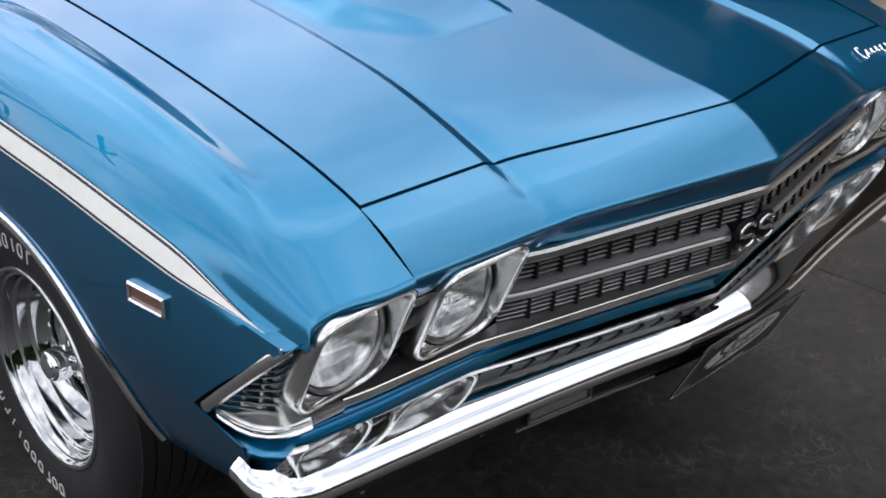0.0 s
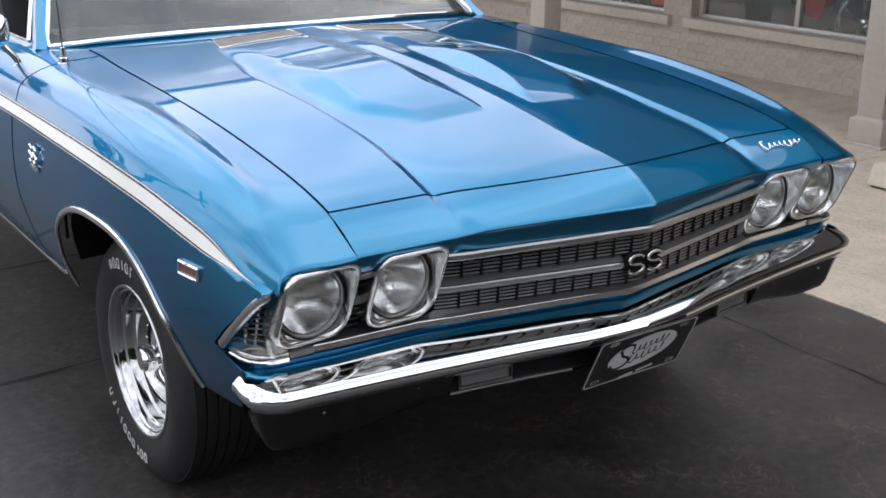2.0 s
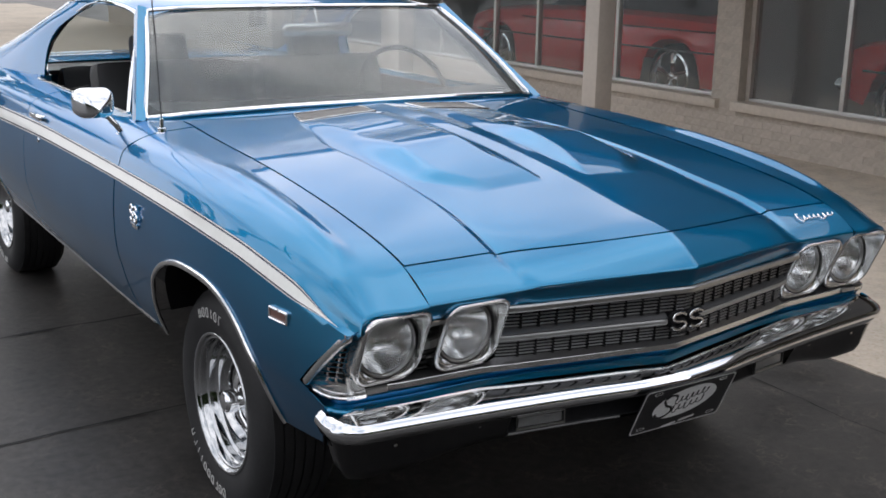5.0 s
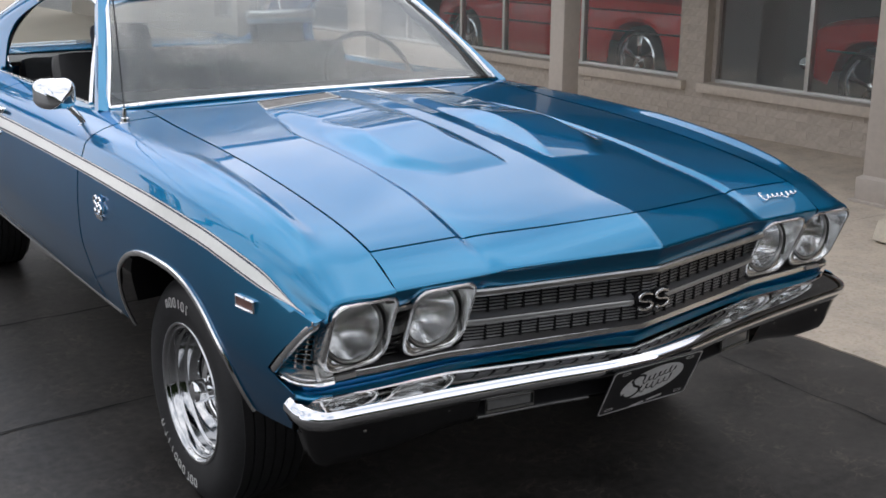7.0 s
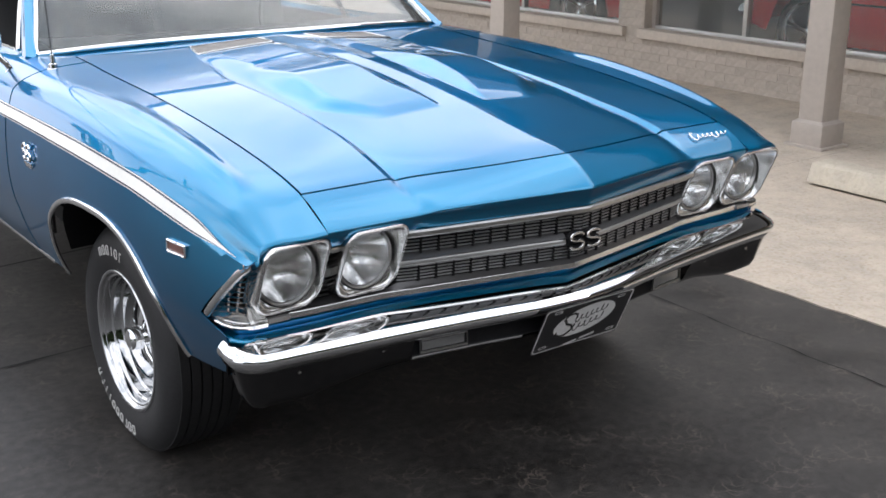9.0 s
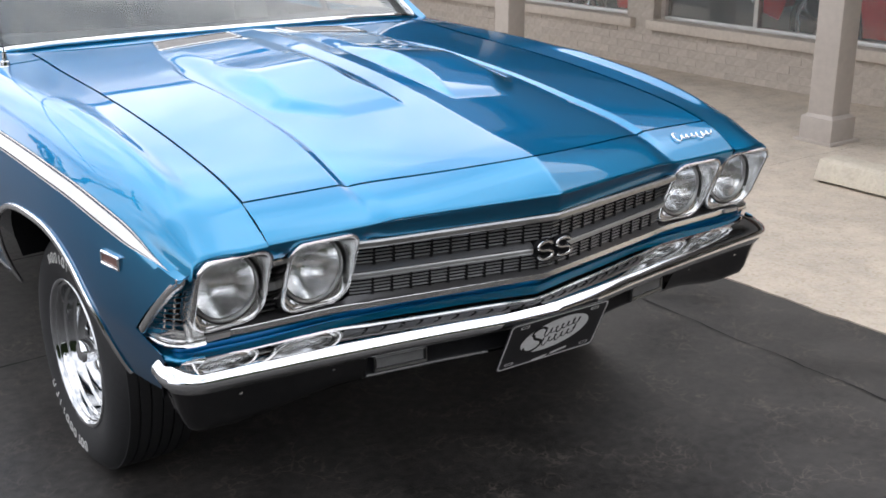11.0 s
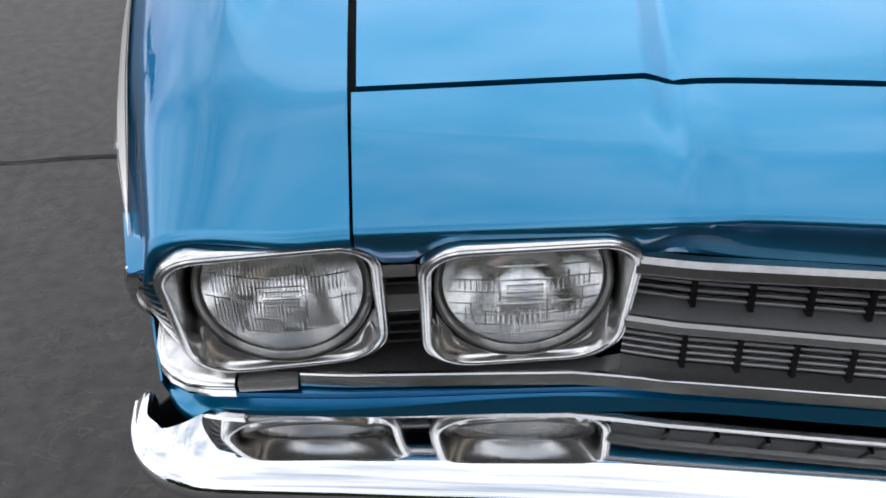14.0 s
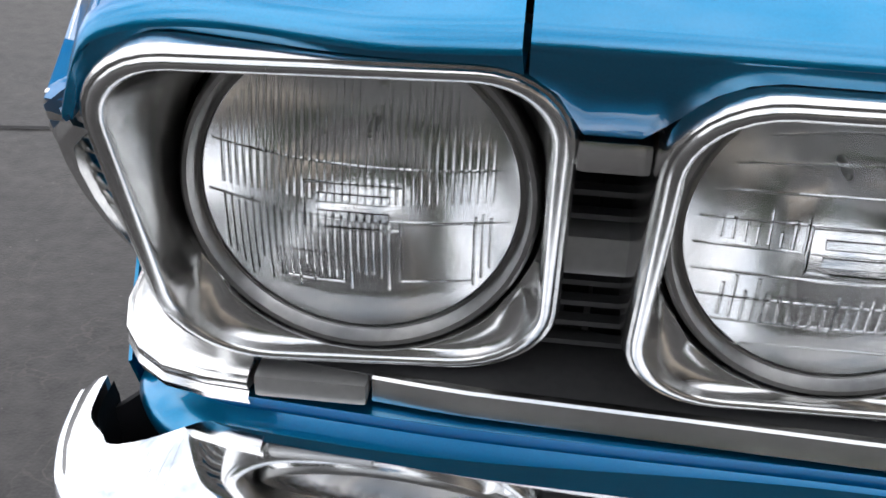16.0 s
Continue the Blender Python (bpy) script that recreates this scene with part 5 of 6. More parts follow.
    for k in range(5):
        a = 2 * math.pi * k / 5 + 0.35 + math.pi / 5
        part("wheel_nut", lathe([(0.0001, 0.076), (0.006, 0.078), (0.0085, 0.086), (0.0085, 0.12)], 8, "x", (0, 0.058 * math.cos(a), 0.058 * math.sin(a))), CHROME, w)
    return w


for sgn in (-1, 1):
    for cy in (0.0, 2.845):
        wheel(sgn * 0.857, cy, sgn)

# ---- floor pan, cowl, cabin ----
bm = bmesh.new()
box(bm, (-0.62, -0.45, 0.34), (0.62, 3.6, 0.40))
part("floor_pan", bm, SATIN_BLACK, car, flat=True)
bm = bmesh.new()
box(bm, (-0.66, -0.72, 0.40), (0.66, -0.66, 0.80))
box(bm, (-0.44, -0.5, 0.28), (0.44, 0.6, 0.42))
part("radiator_support", bm, SATIN_BLACK, car, flat=True)

WS_BASE = [(0.0, 0.655, 1.046), (0.3, 0.668, 1.044), (0.55, 0.70, 1.036), (0.70, 0.735, 1.026), (0.775, 0.79, 1.014)]
WS_TOP = [(0.0, 1.130, 1.352), (0.3, 1.138, 1.350), (0.48, 1.160, 1.346), (0.58, 1.195, 1.340), (0.615, 1.225, 1.334)]


def ws_line(tab, t):
    """A point at -1 to 1 across the windscreen."""
    n = len(tab) - 1
    a = abs(t) * n
    f = lambda k: pch(a, [(i, row[k]) for i, row in enumerate(tab)])
    return Vector((math.copysign(f(0), t), f(1), f(2)))


# cowl top between hood and windscreen
rows = []
for t in lin(-1, 1, 61):
    b = ws_line(WS_BASE, t)
    x = b.x * 0.93
    y0 = pch(abs(x), COWL_Y) + 0.005
    z0 = hood_z(max(-0.69, min(0.69, x)), min(y0, 0.665))
    rows.append([(x, y0, z0 - 0.015), (x, y0 + 0.001, z0 - 0.003), (0.5 * (x + b.x), 0.5 * (y0 + b.y) + 0.004, 0.5 * (z0 + b.z) - 0.001), (b.x, b.y + 0.01, b.z - 0.002)])
part("cowl_panel", grid(rows), PAINT, car)

# cowl vents: bright frame round fine slats
for sgn in (-1, 1):
    quad = [(0.080, 0.592), (0.345, 0.594), (0.372, 0.470), (0.092, 0.468)]

    def vent_at(u, v, lift):
        """u across, v from back to front."""
        a = Vector(quad[0]).lerp(Vector(quad[1]), u)
        b = Vector(quad[3]).lerp(Vector(quad[2]), u)
        p = a.lerp(b, v)
        return (sgn * p.x, p.y, hood_z(p.x, p.y) + lift)
    rim = [(u, v) for u, v in rounded_square(1.0, 1.0, 0.06, 5)]
    ring = lambda k, lift: [vent_at(0.5 + x * k, 0.5 + z * (k if k > 0.98 else k - 0.06), lift) for x, z in rim]
    bm = bmesh.new()
    fill = []
    for (ax, az), (bx, bz) in zip(rim, rim[1:] + rim[:1]):
        fill += [(ax + (bx - ax) * q / 6, az + (bz - az) * q / 6) for q in range(6)]
    rim = fill
    grid([ring(1.0, -0.004), ring(1.0, 0.002), ring(0.985, 0.0042), ring(0.955, 0.0042), ring(0.945, 0.000)], close_v=True, bm=bm)
    vent = part("cowl_vent", bm, BRIGHT, car, "bright framed air vent at the back of the hood")
    n = 12
    for k in range(n):
        v = 0.10 + 0.80 * k / (n - 1)
        part("slat", sweep([vent_at(u, v, 0.0005) for u in lin(0.03, 0.97, 8)], round_section(0.0050, 0.005, 6)), VENT_GREY, vent)

# windscreen glass and its bright reveal
rows = []
for t in lin(-1, 1, 41):
    a, b = ws_line(WS_BASE, t), ws_line(WS_TOP, t)
    row = []
    for s in lin(0, 1, 14):
        p = a.lerp(b, s)
        bow = 0.022 * math.sin(math.pi * s)
        row.append(p + Vector((0, -bow, bow * 0.5)))
    rows.append(row)
ws = part("windscreen", grid(rows), CAR_GLASS, car, "clear curved windscreen", solid=0.004)
ws.visible_shadow = False
loop = [ws_line(WS_BASE, t) + Vector((0, -0.006, 0.004)) for t in lin(-1, 1, 41)]
sideL = [ws_line(WS_BASE, 1).lerp(ws_line(WS_TOP, 1), s) + Vector((0.004, -0.022 * math.sin(math.pi * s) - 0.004, 0.011 * math.sin(math.pi * s) + 0.002)) for s in lin(0.05, 0.95, 12)]
topl = [ws_line(WS_TOP, t) + Vector((0, -0.008, 0.003)) for t in lin(1, -1, 41)]
sideR = [Vector((-p.x, p.y, p.z)) for p in reversed(sideL)]
part("windscreen_reveal", sweep(loop + sideL + topl + sideR, round_section(0.016, 0.015, 8), closed_path=True), CHROME, car, "bright windscreen reveal moulding")

# roof: sail panels and roof skin as one shell over stations along y
ROOF_Z = [(1.10, 1.356), (1.25, 1.374), (1.6, 1.388), (2.0, 1.382), (2.35, 1.345), (2.75, 1.22), (3.15, 1.04), (3.3, 1.0)]
ROOF_W = [(1.10, 0.600), (1.3, 0.622), (1.7, 0.635), (2.2, 0.625), (2.6, 0.64), (3.0, 0.70), (3.3, 0.76)]
rows = []
for y in lin(1.125, 2.30, 40):
    z, w = pch(y, ROOF_Z), pch(y, ROOF_W)
    rows.append([(w * math.sin(a), y + 0.075 * (math.sin(a) ** 2) * smooth(1.5, 1.1, y), z - 0.045 * (1 - math.cos(a)) / (1 - math.cos(1.45)) - 0.0) for a in lin(-1.45, 1.45, 41)])
part("roof", grid(rows), PAINT, car, "blue painted hardtop roof", solid=0.012)
for sgn in (-1, 1):
    # sail panel from roof edge to quarter, behind the side glass
    rows = []
    for t in lin(0, 1, 24):
        front_top, front_bot = Vector((0.628, 1.84, 1.335)), Vector((0.755, 2.25, 0.985))
        rear_top, rear_bot = Vector((0.60, 2.36, 1.318)), Vector((0.84, 3.45, 0.965))
        fr = front_top.lerp(front_bot, t) + Vector((0.014 * math.sin(math.pi * t), 0.17 * math.sin(math.pi * t) ** 1.2, 0.03 * math.sin(math.pi * t)))
        rr = rear_top.lerp(rear_bot, t) + Vector((0.02 * math.sin(math.pi * t), 0, -0.03 * math.sin(math.pi * t)))
        row = []
        for s in lin(0, 1, 14):
            p = fr.lerp(rr, s) + Vector((0.03 * math.sin(math.pi * s) * (1 - t * 0.4), 0, 0))
            row.append((sgn * p.x, p.y, p.z))
        rows.append(row)
    part("sail_panel", grid(rows), PAINT, car, solid=0.008)
    # belt shelf from the flank's crown to the glass line
    rows = []
    for y in lin(0.80, 2.5, 40):
        sx, sz = pch(y, SEAM_X), pch(y, SEAM_Z)
        lim = belt_x(y)
        rows.append([(sgn * (lim - 0.010), y, 1.000), (sgn * (lim - 0.014), y, 0.985), (sgn * (lim - 0.016), y, 0.94)])
    part("door_top", grid(rows), PAINT, car, solid=0.004)
    # windscreen pillar
    path = [ws_line(WS_BASE, 1).lerp(ws_line(WS_TOP, 1), s) for s in lin(-0.06, 1.0, 14)]
    path = [Vector((sgn * (p.x + 0.018), p.y + 0.016, p.z)) for p in path]
    part("windscreen_pillar", sweep(path, [(-0.024, -0.018), (0.024, -0.018), (0.026, 0.014), (-0.02, 0.02)], up=Vector((sgn, 0, 0))), PAINT, car, "blue windscreen pillar")
    pathi = [Vector((p.x - sgn * 0.012, p.y + 0.035, p.z - 0.006)) for p in path]
    part("pillar_trim", sweep(pathi, [(-0.03, -0.014), (0.03, -0.014), (0.03, 0.014), (-0.03, 0.014)], up=Vector((sgn, 0, 0))), VINYL, car, "black inner pillar trim")
    # bright side window moulding
    path = [(0.79, 0.90, 1.022), (0.735, 1.02, 1.14), (0.668, 1.15, 1.262), (0.640, 1.23, 1.322), (0.634, 1.40, 1.342), (0.634, 1.62, 1.350), (0.636, 1.82, 1.336), (0.646, 1.98, 1.300), (0.666, 2.16, 1.235), (0.690, 2.30, 1.15), (0.712, 2.33, 1.08), (0.735, 2.27, 1.015)]
    fine = []
    for k in range((len(path) - 1) * 5 + 1):
        u = k / 5
        fine.append([pch(u, [(i, p[c]) for i, p in enumerate(path)]) for c in range(3)])
    part("side_window_moulding", sweep([(sgn * (p[0] + 0.006), p[1], p[2]) for p in fine], round_section(0.014, 0.018, 8), up=Vector((sgn, 0, 0))), CHROME, car, "bright side window moulding")
    path = [(sgn * (belt_x(y) - 0.006), y, pln(belt_x(y), section(y)[:N_TOP]) + 0.003) for y in lin(0.86, 2.36, 30)]
    part("belt_moulding", sweep(path, round_section(0.012, 0.010, 6)), BRIGHT, car)
    # door seams
    bm = bmesh.new()
    for y in (0.548, 1.748):
        pts = section(y)
        rows = [[(sgn * (x - 0.003), y - 0.008, z), (sgn * (x - 0.003), y + 0.008, z)] for x, z in pts]
        grid(rows, bm=bm)
    part("door_gap", bm, SATIN_BLACK, car, weld=False)
    # door handle
    y = 1.56
    hb = bmesh.new()
    box(hb, (sgn * 0.948 - 0.012, y - 0.075, 0.925), (sgn * 0.948 + 0.016, y + 0.075, 0.944), 0.006)
    part("door_handle", hb, CHROME, car, "chrome push-button door handle")
    part("door_lock", lathe([(0.0001, 0.966), (0.008, 0.965), (0.010, 0.958), (0.010, 0.94)], 14, "x", (0, 1.50, 0.855)) if sgn > 0 else lathe([(0.0001, -0.966), (0.008, -0.965), (0.010, -0.958), (0.010, -0.94)], 14, "x", (0, 1.50, 0.855)), CHROME, car)
    # side marker lamp
    y, z = -0.582, 0.760
    x = side_x(y, z)
    bm = bmesh.new()
    ang = math.atan2(side_x(y + 0.1, z) - side_x(y - 0.1, z), 0.2)
    M = Matrix.Translation((sgn * (x + 0.003), y, z)) @ Euler((0, 0, -sgn * ang)).to_matrix().to_4x4()
    sec = rounded_square(0.078, 0.032, 0.004, 4)
    sec2 = rounded_square(0.067, 0.021, 0.003, 4)
    grid([[M @ Vector((sgn * d, p, q)) for p, q in s] for s, d in ((sec, -0.004), (sec, 0.003), (rounded_square(0.072, 0.026, 0.003, 4), 0.006), (sec2, 0.004), (sec2, -0.001))], close_v=True, bm=bm)
    mk = part("side_marker", bm, CHROME, car, "bright framed side marker lamp")
    bm = bmesh.new()
    bm.faces.new([bm.verts.new(M @ Vector((sgn * 0.001, p, q))) for p, q in sec2])
    part("marker_lens", bm, AMBER, mk, "smoky red marker lens")
    # fender badge: plain chrome scrolls
    y = 0.335
    x = side_x(y, 0.81) + 0.006
    fb = part("fender_badge", box(bmesh.new(), (sgn * x - 0.003, y - 0.034, 0.776), (sgn * x + 0.001, y + 0.034, 0.782), 0.001), CHROME, car, "small chrome fender badge of two scrolls")
    for k in (-1, 1):
        scroll(sgn * (x + 0.002), y + 0.017 * k, 0.812, 0.026, 0.044, 0.0045, fb, CHROME, nrm=sgn)
    for k in range(3):
        bm = bmesh.new()
        yy = y - 0.018 + 0.018 * k
        box(bm, (sgn * x - 0.002, yy - 0.006, 0.768), (sgn * x + 0.003, yy + 0.006, 0.782), 0.001)
        part("plain_bar", bm, CHROME, fb)

# script badge on the header panel, as a plain chrome stroke
sb = []
x0, x1 = 0.532, 0.668
for k in range(221):
    t = k / 220
    ph = t * 2 * math.pi * 7.0
    big = 1.9 * smooth(0.13, 0.04, t) + 1.3 * smooth(0.07, 0.0, abs(t - 0.66))
    x = x0 + (x1 - x0) * t + (0.0075 + 0.004 * big) * math.cos(ph + 0.9) + 0.005 * math.sin(ph)
    y = -0.797 + (0.0060 + 0.0065 * big) * math.sin(ph + 0.9)
    ax = x
    ya, yb = pln(ax, HOOD_FRONT), pln(ax, LIP_Y)
    u = (y - ya) / (yb - ya)
    z = hood_z(x, ya) + (pch(ax, LIP_Z) - hood_z(x, ya)) * u + 0.006 * math.sin(math.pi * u) + 0.004
    sb.append((x, y, z))
part("script_badge", tube(sb, 0.0019, 6), CHROME, car, "small chrome script badge of looped strokes")

# mirror, antenna
mx, my, mz = -0.955, 0.74, 1.085
shell = [rounded_square(0.128 * k, 0.090 * k ** 0.8, 0.030 * k, 7) for k in (0.93, 1.0, 0.98, 0.86, 0.62, 0.30, 0.02)]
drop_ = (0.0, 0.0, -0.002, -0.006, -0.012, -0.018, -0.022)
depth = (0.022, 0.012, -0.004, -0.026, -0.046, -0.058, -0.062)
rows = [[(mx + p, my + d, mz + q + dz) for p, q in sec] for sec, d, dz in zip(shell, depth, drop_)]
door_mirror = part("door_mirror", grid(rows, close_v=True), CHROME, car, "bright metal door mirror on a short arm", angle=70)
bm = bmesh.new()
bm.faces.new([bm.verts.new((mx + p * 0.99, my + 0.018, mz + q * 0.99)) for p, q in shell[0]])
part("mirror_glass", bm, REFLECTOR, door_mirror)
part("mirror_arm", tube([(-0.935, 0.735, 1.060), (-0.912, 0.728, 1.035), (-0.890, 0.722, 1.008), (-0.880, 0.720, 0.990)], 0.009, 10), CHROME, car, "chrome mirror arm")
part("mirror_foot", lathe([(0.0001, 0.012), (0.016, 0.010), (0.022, 0.0), (0.022, -0.02)], 20, "z", (-0.878, 0.718, 0.976)), CHROME, car, "round chrome mirror foot")
ant = part("antenna", lathe([(0.0001, 0.066), (0.006, 0.064), (0.008, 0.038), (0.013, 0.036), (0.014, 0.024), (0.019, 0.020), (0.023, 0.0), (0.023, -0.02)], 20, "z", (-0.803, 0.548, 0.985)), CHROME, car, "thin radio antenna on a chrome base")
part("antenna_mast", tube([(-0.803, 0.548, 1.04), (-0.806, 0.563, 1.30), (-0.812, 0.590, 1.62)], 0.0024, 6), GRILLE_GREY, ant)
# interior: dash, seats, steering wheel, mirror, far door trims
rows = []
for x in lin(-0.72, 0.72, 31):
    yb = ws_line(WS_BASE, x / 0.775).y
    rows.append([(x, yb + 0.03, 1.030), (x, yb + 0.14, 1.040), (x, yb + 0.26, 1.034), (x, yb + 0.30, 1.010), (x, yb + 0.29, 0.92), (x, yb + 0.24, 0.72)])
part("dashboard", grid(rows), VINYL, car, "black padded dashboard", solid=0.004)


def seat(x0, x1, y, back_h, depth, tilt_):
    bm = bmesh.new()
    box(bm, (x0, y, 0.46), (x1, y + depth, 0.64), 0.05)
    base = part("seat", bm, VINYL, car, "black vinyl seat")
    M = Matrix.Translation((0, y + depth - 0.06, 0.60)) @ Euler((radians(-tilt_), 0, 0)).to_matrix().to_4x4()
    bm = bmesh.new()
    box(bm, (x0, -0.06, 0.0), (x1, 0.08, back_h), 0.05, M)
    part("backrest", bm, VINYL, base, "black vinyl backrest")
    return base


seat(-0.66, -0.06, 1.22, 0.52, 0.55, 16)
seat(0.06, 0.66, 1.22, 0.52, 0.55, 16)
seat(-0.62, 0.62, 2.02, 0.44, 0.46, 20)
for x in (-0.36, 0.36):
    M = Matrix.Translation((x, 1.86, 1.06)) @ Euler((radians(-16), 0, 0)).to_matrix().to_4x4()
    bm = bmesh.new()
    box(bm, (-0.12, -0.04, 0.0), (0.12, 0.05, 0.15), 0.03, M)
    part("head_restraint", bm, VINYL, car, "black head restraint")
bm = bmesh.new()
box(bm, (-0.66, 2.56, 0.98), (0.66, 2.95, 1.0))
part("parcel_shelf", bm, VINYL, car, flat=True)
# rear glass, rear deck
rows = [[(x * (1 + 0.15 * s), 2.30 + 0.62 * s - 0.10 * (x / 0.58) ** 2 * s * 0, 1.345 - 0.335 * s + 0.02 * math.sin(math.pi * s)) for s in lin(0, 1, 8)] for x in lin(-0.58, 0.58, 21)]
rg = part("rear_window", grid(rows), CAR_GLASS, car, "rear window", solid=0.004)
rg.visible_shadow = False
rows = [[(x, y, 1.0 + 0.012 * (1 - (x / 0.75) ** 2) - 0.03 * smooth(3.2, 3.75, y)) for y in lin(2.90, 3.75, 14)] for x in lin(-0.80, 0.80, 21)]
part("deck_lid", grid(rows), PAINT, car, solid=0.004)
rows = [[(x, 3.76 + 0.02 * (1 - (x / 0.9) ** 2), z) for z in lin(0.45, 0.97, 6)] for x in lin(-0.88, 0.88, 15)]
part("tail_panel", grid(rows), PAINT, car, solid=0.01)
rows = [[(x, 0.72, z) for z in (0.40, 1.0)] for x in (-0.74, 0.74)]
part("firewall", grid(rows), SATIN_BLACK, car, solid=0.01)
for sgn in (-1, 1):
    rows = [[(sgn * (0.772 - 0.05 * smooth(2.2, 2.5, y)), y, z) for z in (0.42, 0.7, 0.985)] for y in lin(0.80, 2.9, 24)]
    part("door_trim", grid(rows), VINYL, car, solid=0.01)
# steering wheel
SW = Matrix.Translation((0.375, 1.08, 1.015)) @ Euler((radians(62), 0, 0)).to_matrix().to_4x4()
ringp = [SW @ Vector((0.19 * math.cos(t), 0.19 * math.sin(t), 0)) for t in lin(0, 2 * math.pi, 49)[:-1]]
sw = part("steering_wheel", tube(ringp, 0.011, 8, closed=True), VINYL, car, "thin black steering wheel")
for a in (180, 0, 270):
    part("wheel_spoke", tube([SW @ Vector((0, 0, -0.02)), SW @ Vector((0.185 * math.cos(radians(a)), 0.185 * math.sin(radians(a)), 0))], 0.009, 8), SATIN_BLACK, sw)
part("column", tube([SW @ Vector((0, 0, 0.0)), SW @ Vector((0, 0, -0.32))], 0.025, 12), SATIN_BLACK, sw)
# rear-view mirror
bm = bmesh.new()
box(bm, (-0.145, 1.085, 1.238), (0.145, 1.115, 1.292), 0.018)
rv = part("rear_view_mirror", bm, REFLECTOR, car, "bright rear-view mirror hung from the roof")
part("mirror_stem", tube([(0, 1.10, 1.28), (0, 1.13, 1.35)], 0.006, 8), BRIGHT, rv)


# ---- red cars in the showroom, and what stands beyond ----
def old_car(name, label, paint, y_nose, direction, x_mid, floor, group=""):
    """A lower, simpler classic car: body loft, glasshouse, bumper, chrome strip and four wheels."""
    c = empty(name, label, "car", group, at=(x_mid, y_nose + direction * 2.5, floor))
    P = lambda x, s, z: (x_mid + x, y_nose + direction * s, floor + z)
    TOP = [(0.0, 0.70), (0.1, 0.80), (0.6, 0.88), (1.6, 0.94), (2.4, 0.96), (3.4, 0.95), (4.2, 0.93), (4.8, 0.86), (4.95, 0.75)]
    HALF = [(0.0, 0.80), (0.15, 0.88), (0.8, 0.94), (2.5, 0.96), (4.2, 0.93), (4.95, 0.82)]

    def low(s):
        z = 0.26 + 0.10 * smooth(0.6, 0.0, s) + 0.12 * smooth(4.4, 4.95, s)
        for q in (0.74, 3.75):
            d = abs(s - q) / 0.40
            if d < 1:
                z = max(z, 0.30 + 0.40 * (1 - d**2.4) ** 0.45)
        return z
    rows = []
    for s in lin(0, 4.95, 130):
        t, h, b = pch(s, TOP), pch(s, HALF), low(s)
        half = [(0.0, t + 0.02), (h * 0.5, t + 0.012), (h * 0.82, t - 0.005), (h * 0.95, t - 0.05), (h * 0.985, t - 0.13)]
        half += [(h * (1.0 + 0.01 * math.sin(math.pi * k / 8)) - 0.06 * max(0, k / 8 - 0.5) ** 1.5, (t - 0.16) + (b - (t - 0.16)) * k / 8) for k in range(9)]
        rows.append([P(-x, s, z) for x, z in reversed(half)] + [P(x, s, z) for x, z in half[1:]])
    bm = grid(rows)
    for r in (0, -1):
        bm.faces.new([bm.verts.new(p) for p in rows[r]])
    part("body", bm, paint, c, angle=35)
    # glasshouse
    rows = []
    for s, w, z in ((1.55, 0.76, 0.95), (2.05, 0.62, 1.28), (2.3, 0.60, 1.34), (3.0, 0.60, 1.34), (3.35, 0.60, 1.27), (4.0, 0.72, 0.95)):
        rows.append([P(-0.78, s, 0.94), P(-w, s, z - 0.03), P(-w * 0.8, s, z), P(w * 0.8, s, z), P(w, s, z - 0.03), P(0.78, s, 0.94)])
    part("glasshouse", grid(rows), PAINT_BLACK, c, "dark tinted glass")
    rows = []
    for s in lin(2.05, 3.25, 12):
        z = 1.352 - 0.04 * abs((s - 2.65) / 0.6) ** 3
        rows.append([P(w_, s, z - 0.045 * abs(w_ / 0.62) ** 3) for w_ in lin(-0.62, 0.62, 11)])
    part("roof_panel", grid(rows), paint, c, solid=0.02)
    for sg in (-1, 1):
        for z, r_ in ((0.60, 0.010), (0.80, 0.007)):
            part("side_moulding", tube([P(sg * (pch(s, HALF) * 1.008 + 0.004), s, z) for s in lin(1.3 if z > 0.7 else 0.3, 4.6, 30)], r_, 6), BRIGHT, c, "bright side moulding")
        bm = bmesh.new()
        box(bm, P(sg * 0.965 - 0.01, 2.75, 0.70), Vector(P(sg * 0.965 + 0.012, 2.92, 0.725)), 0.004)
        part("door_handle", bm, CHROME, c)
    part("bumper", tube([P(x, 0.10 * (abs(x) / 0.85) ** 3 - 0.06, 0.46) for x in lin(-0.85, 0.85, 21)], 0.055, 10), CHROME, c, "chrome bumper")
    part("rear_bumper", tube([P(x, 5.0 - 0.10 * (abs(x) / 0.85) ** 3, 0.48) for x in lin(-0.85, 0.85, 21)], 0.055, 10), CHROME, c)
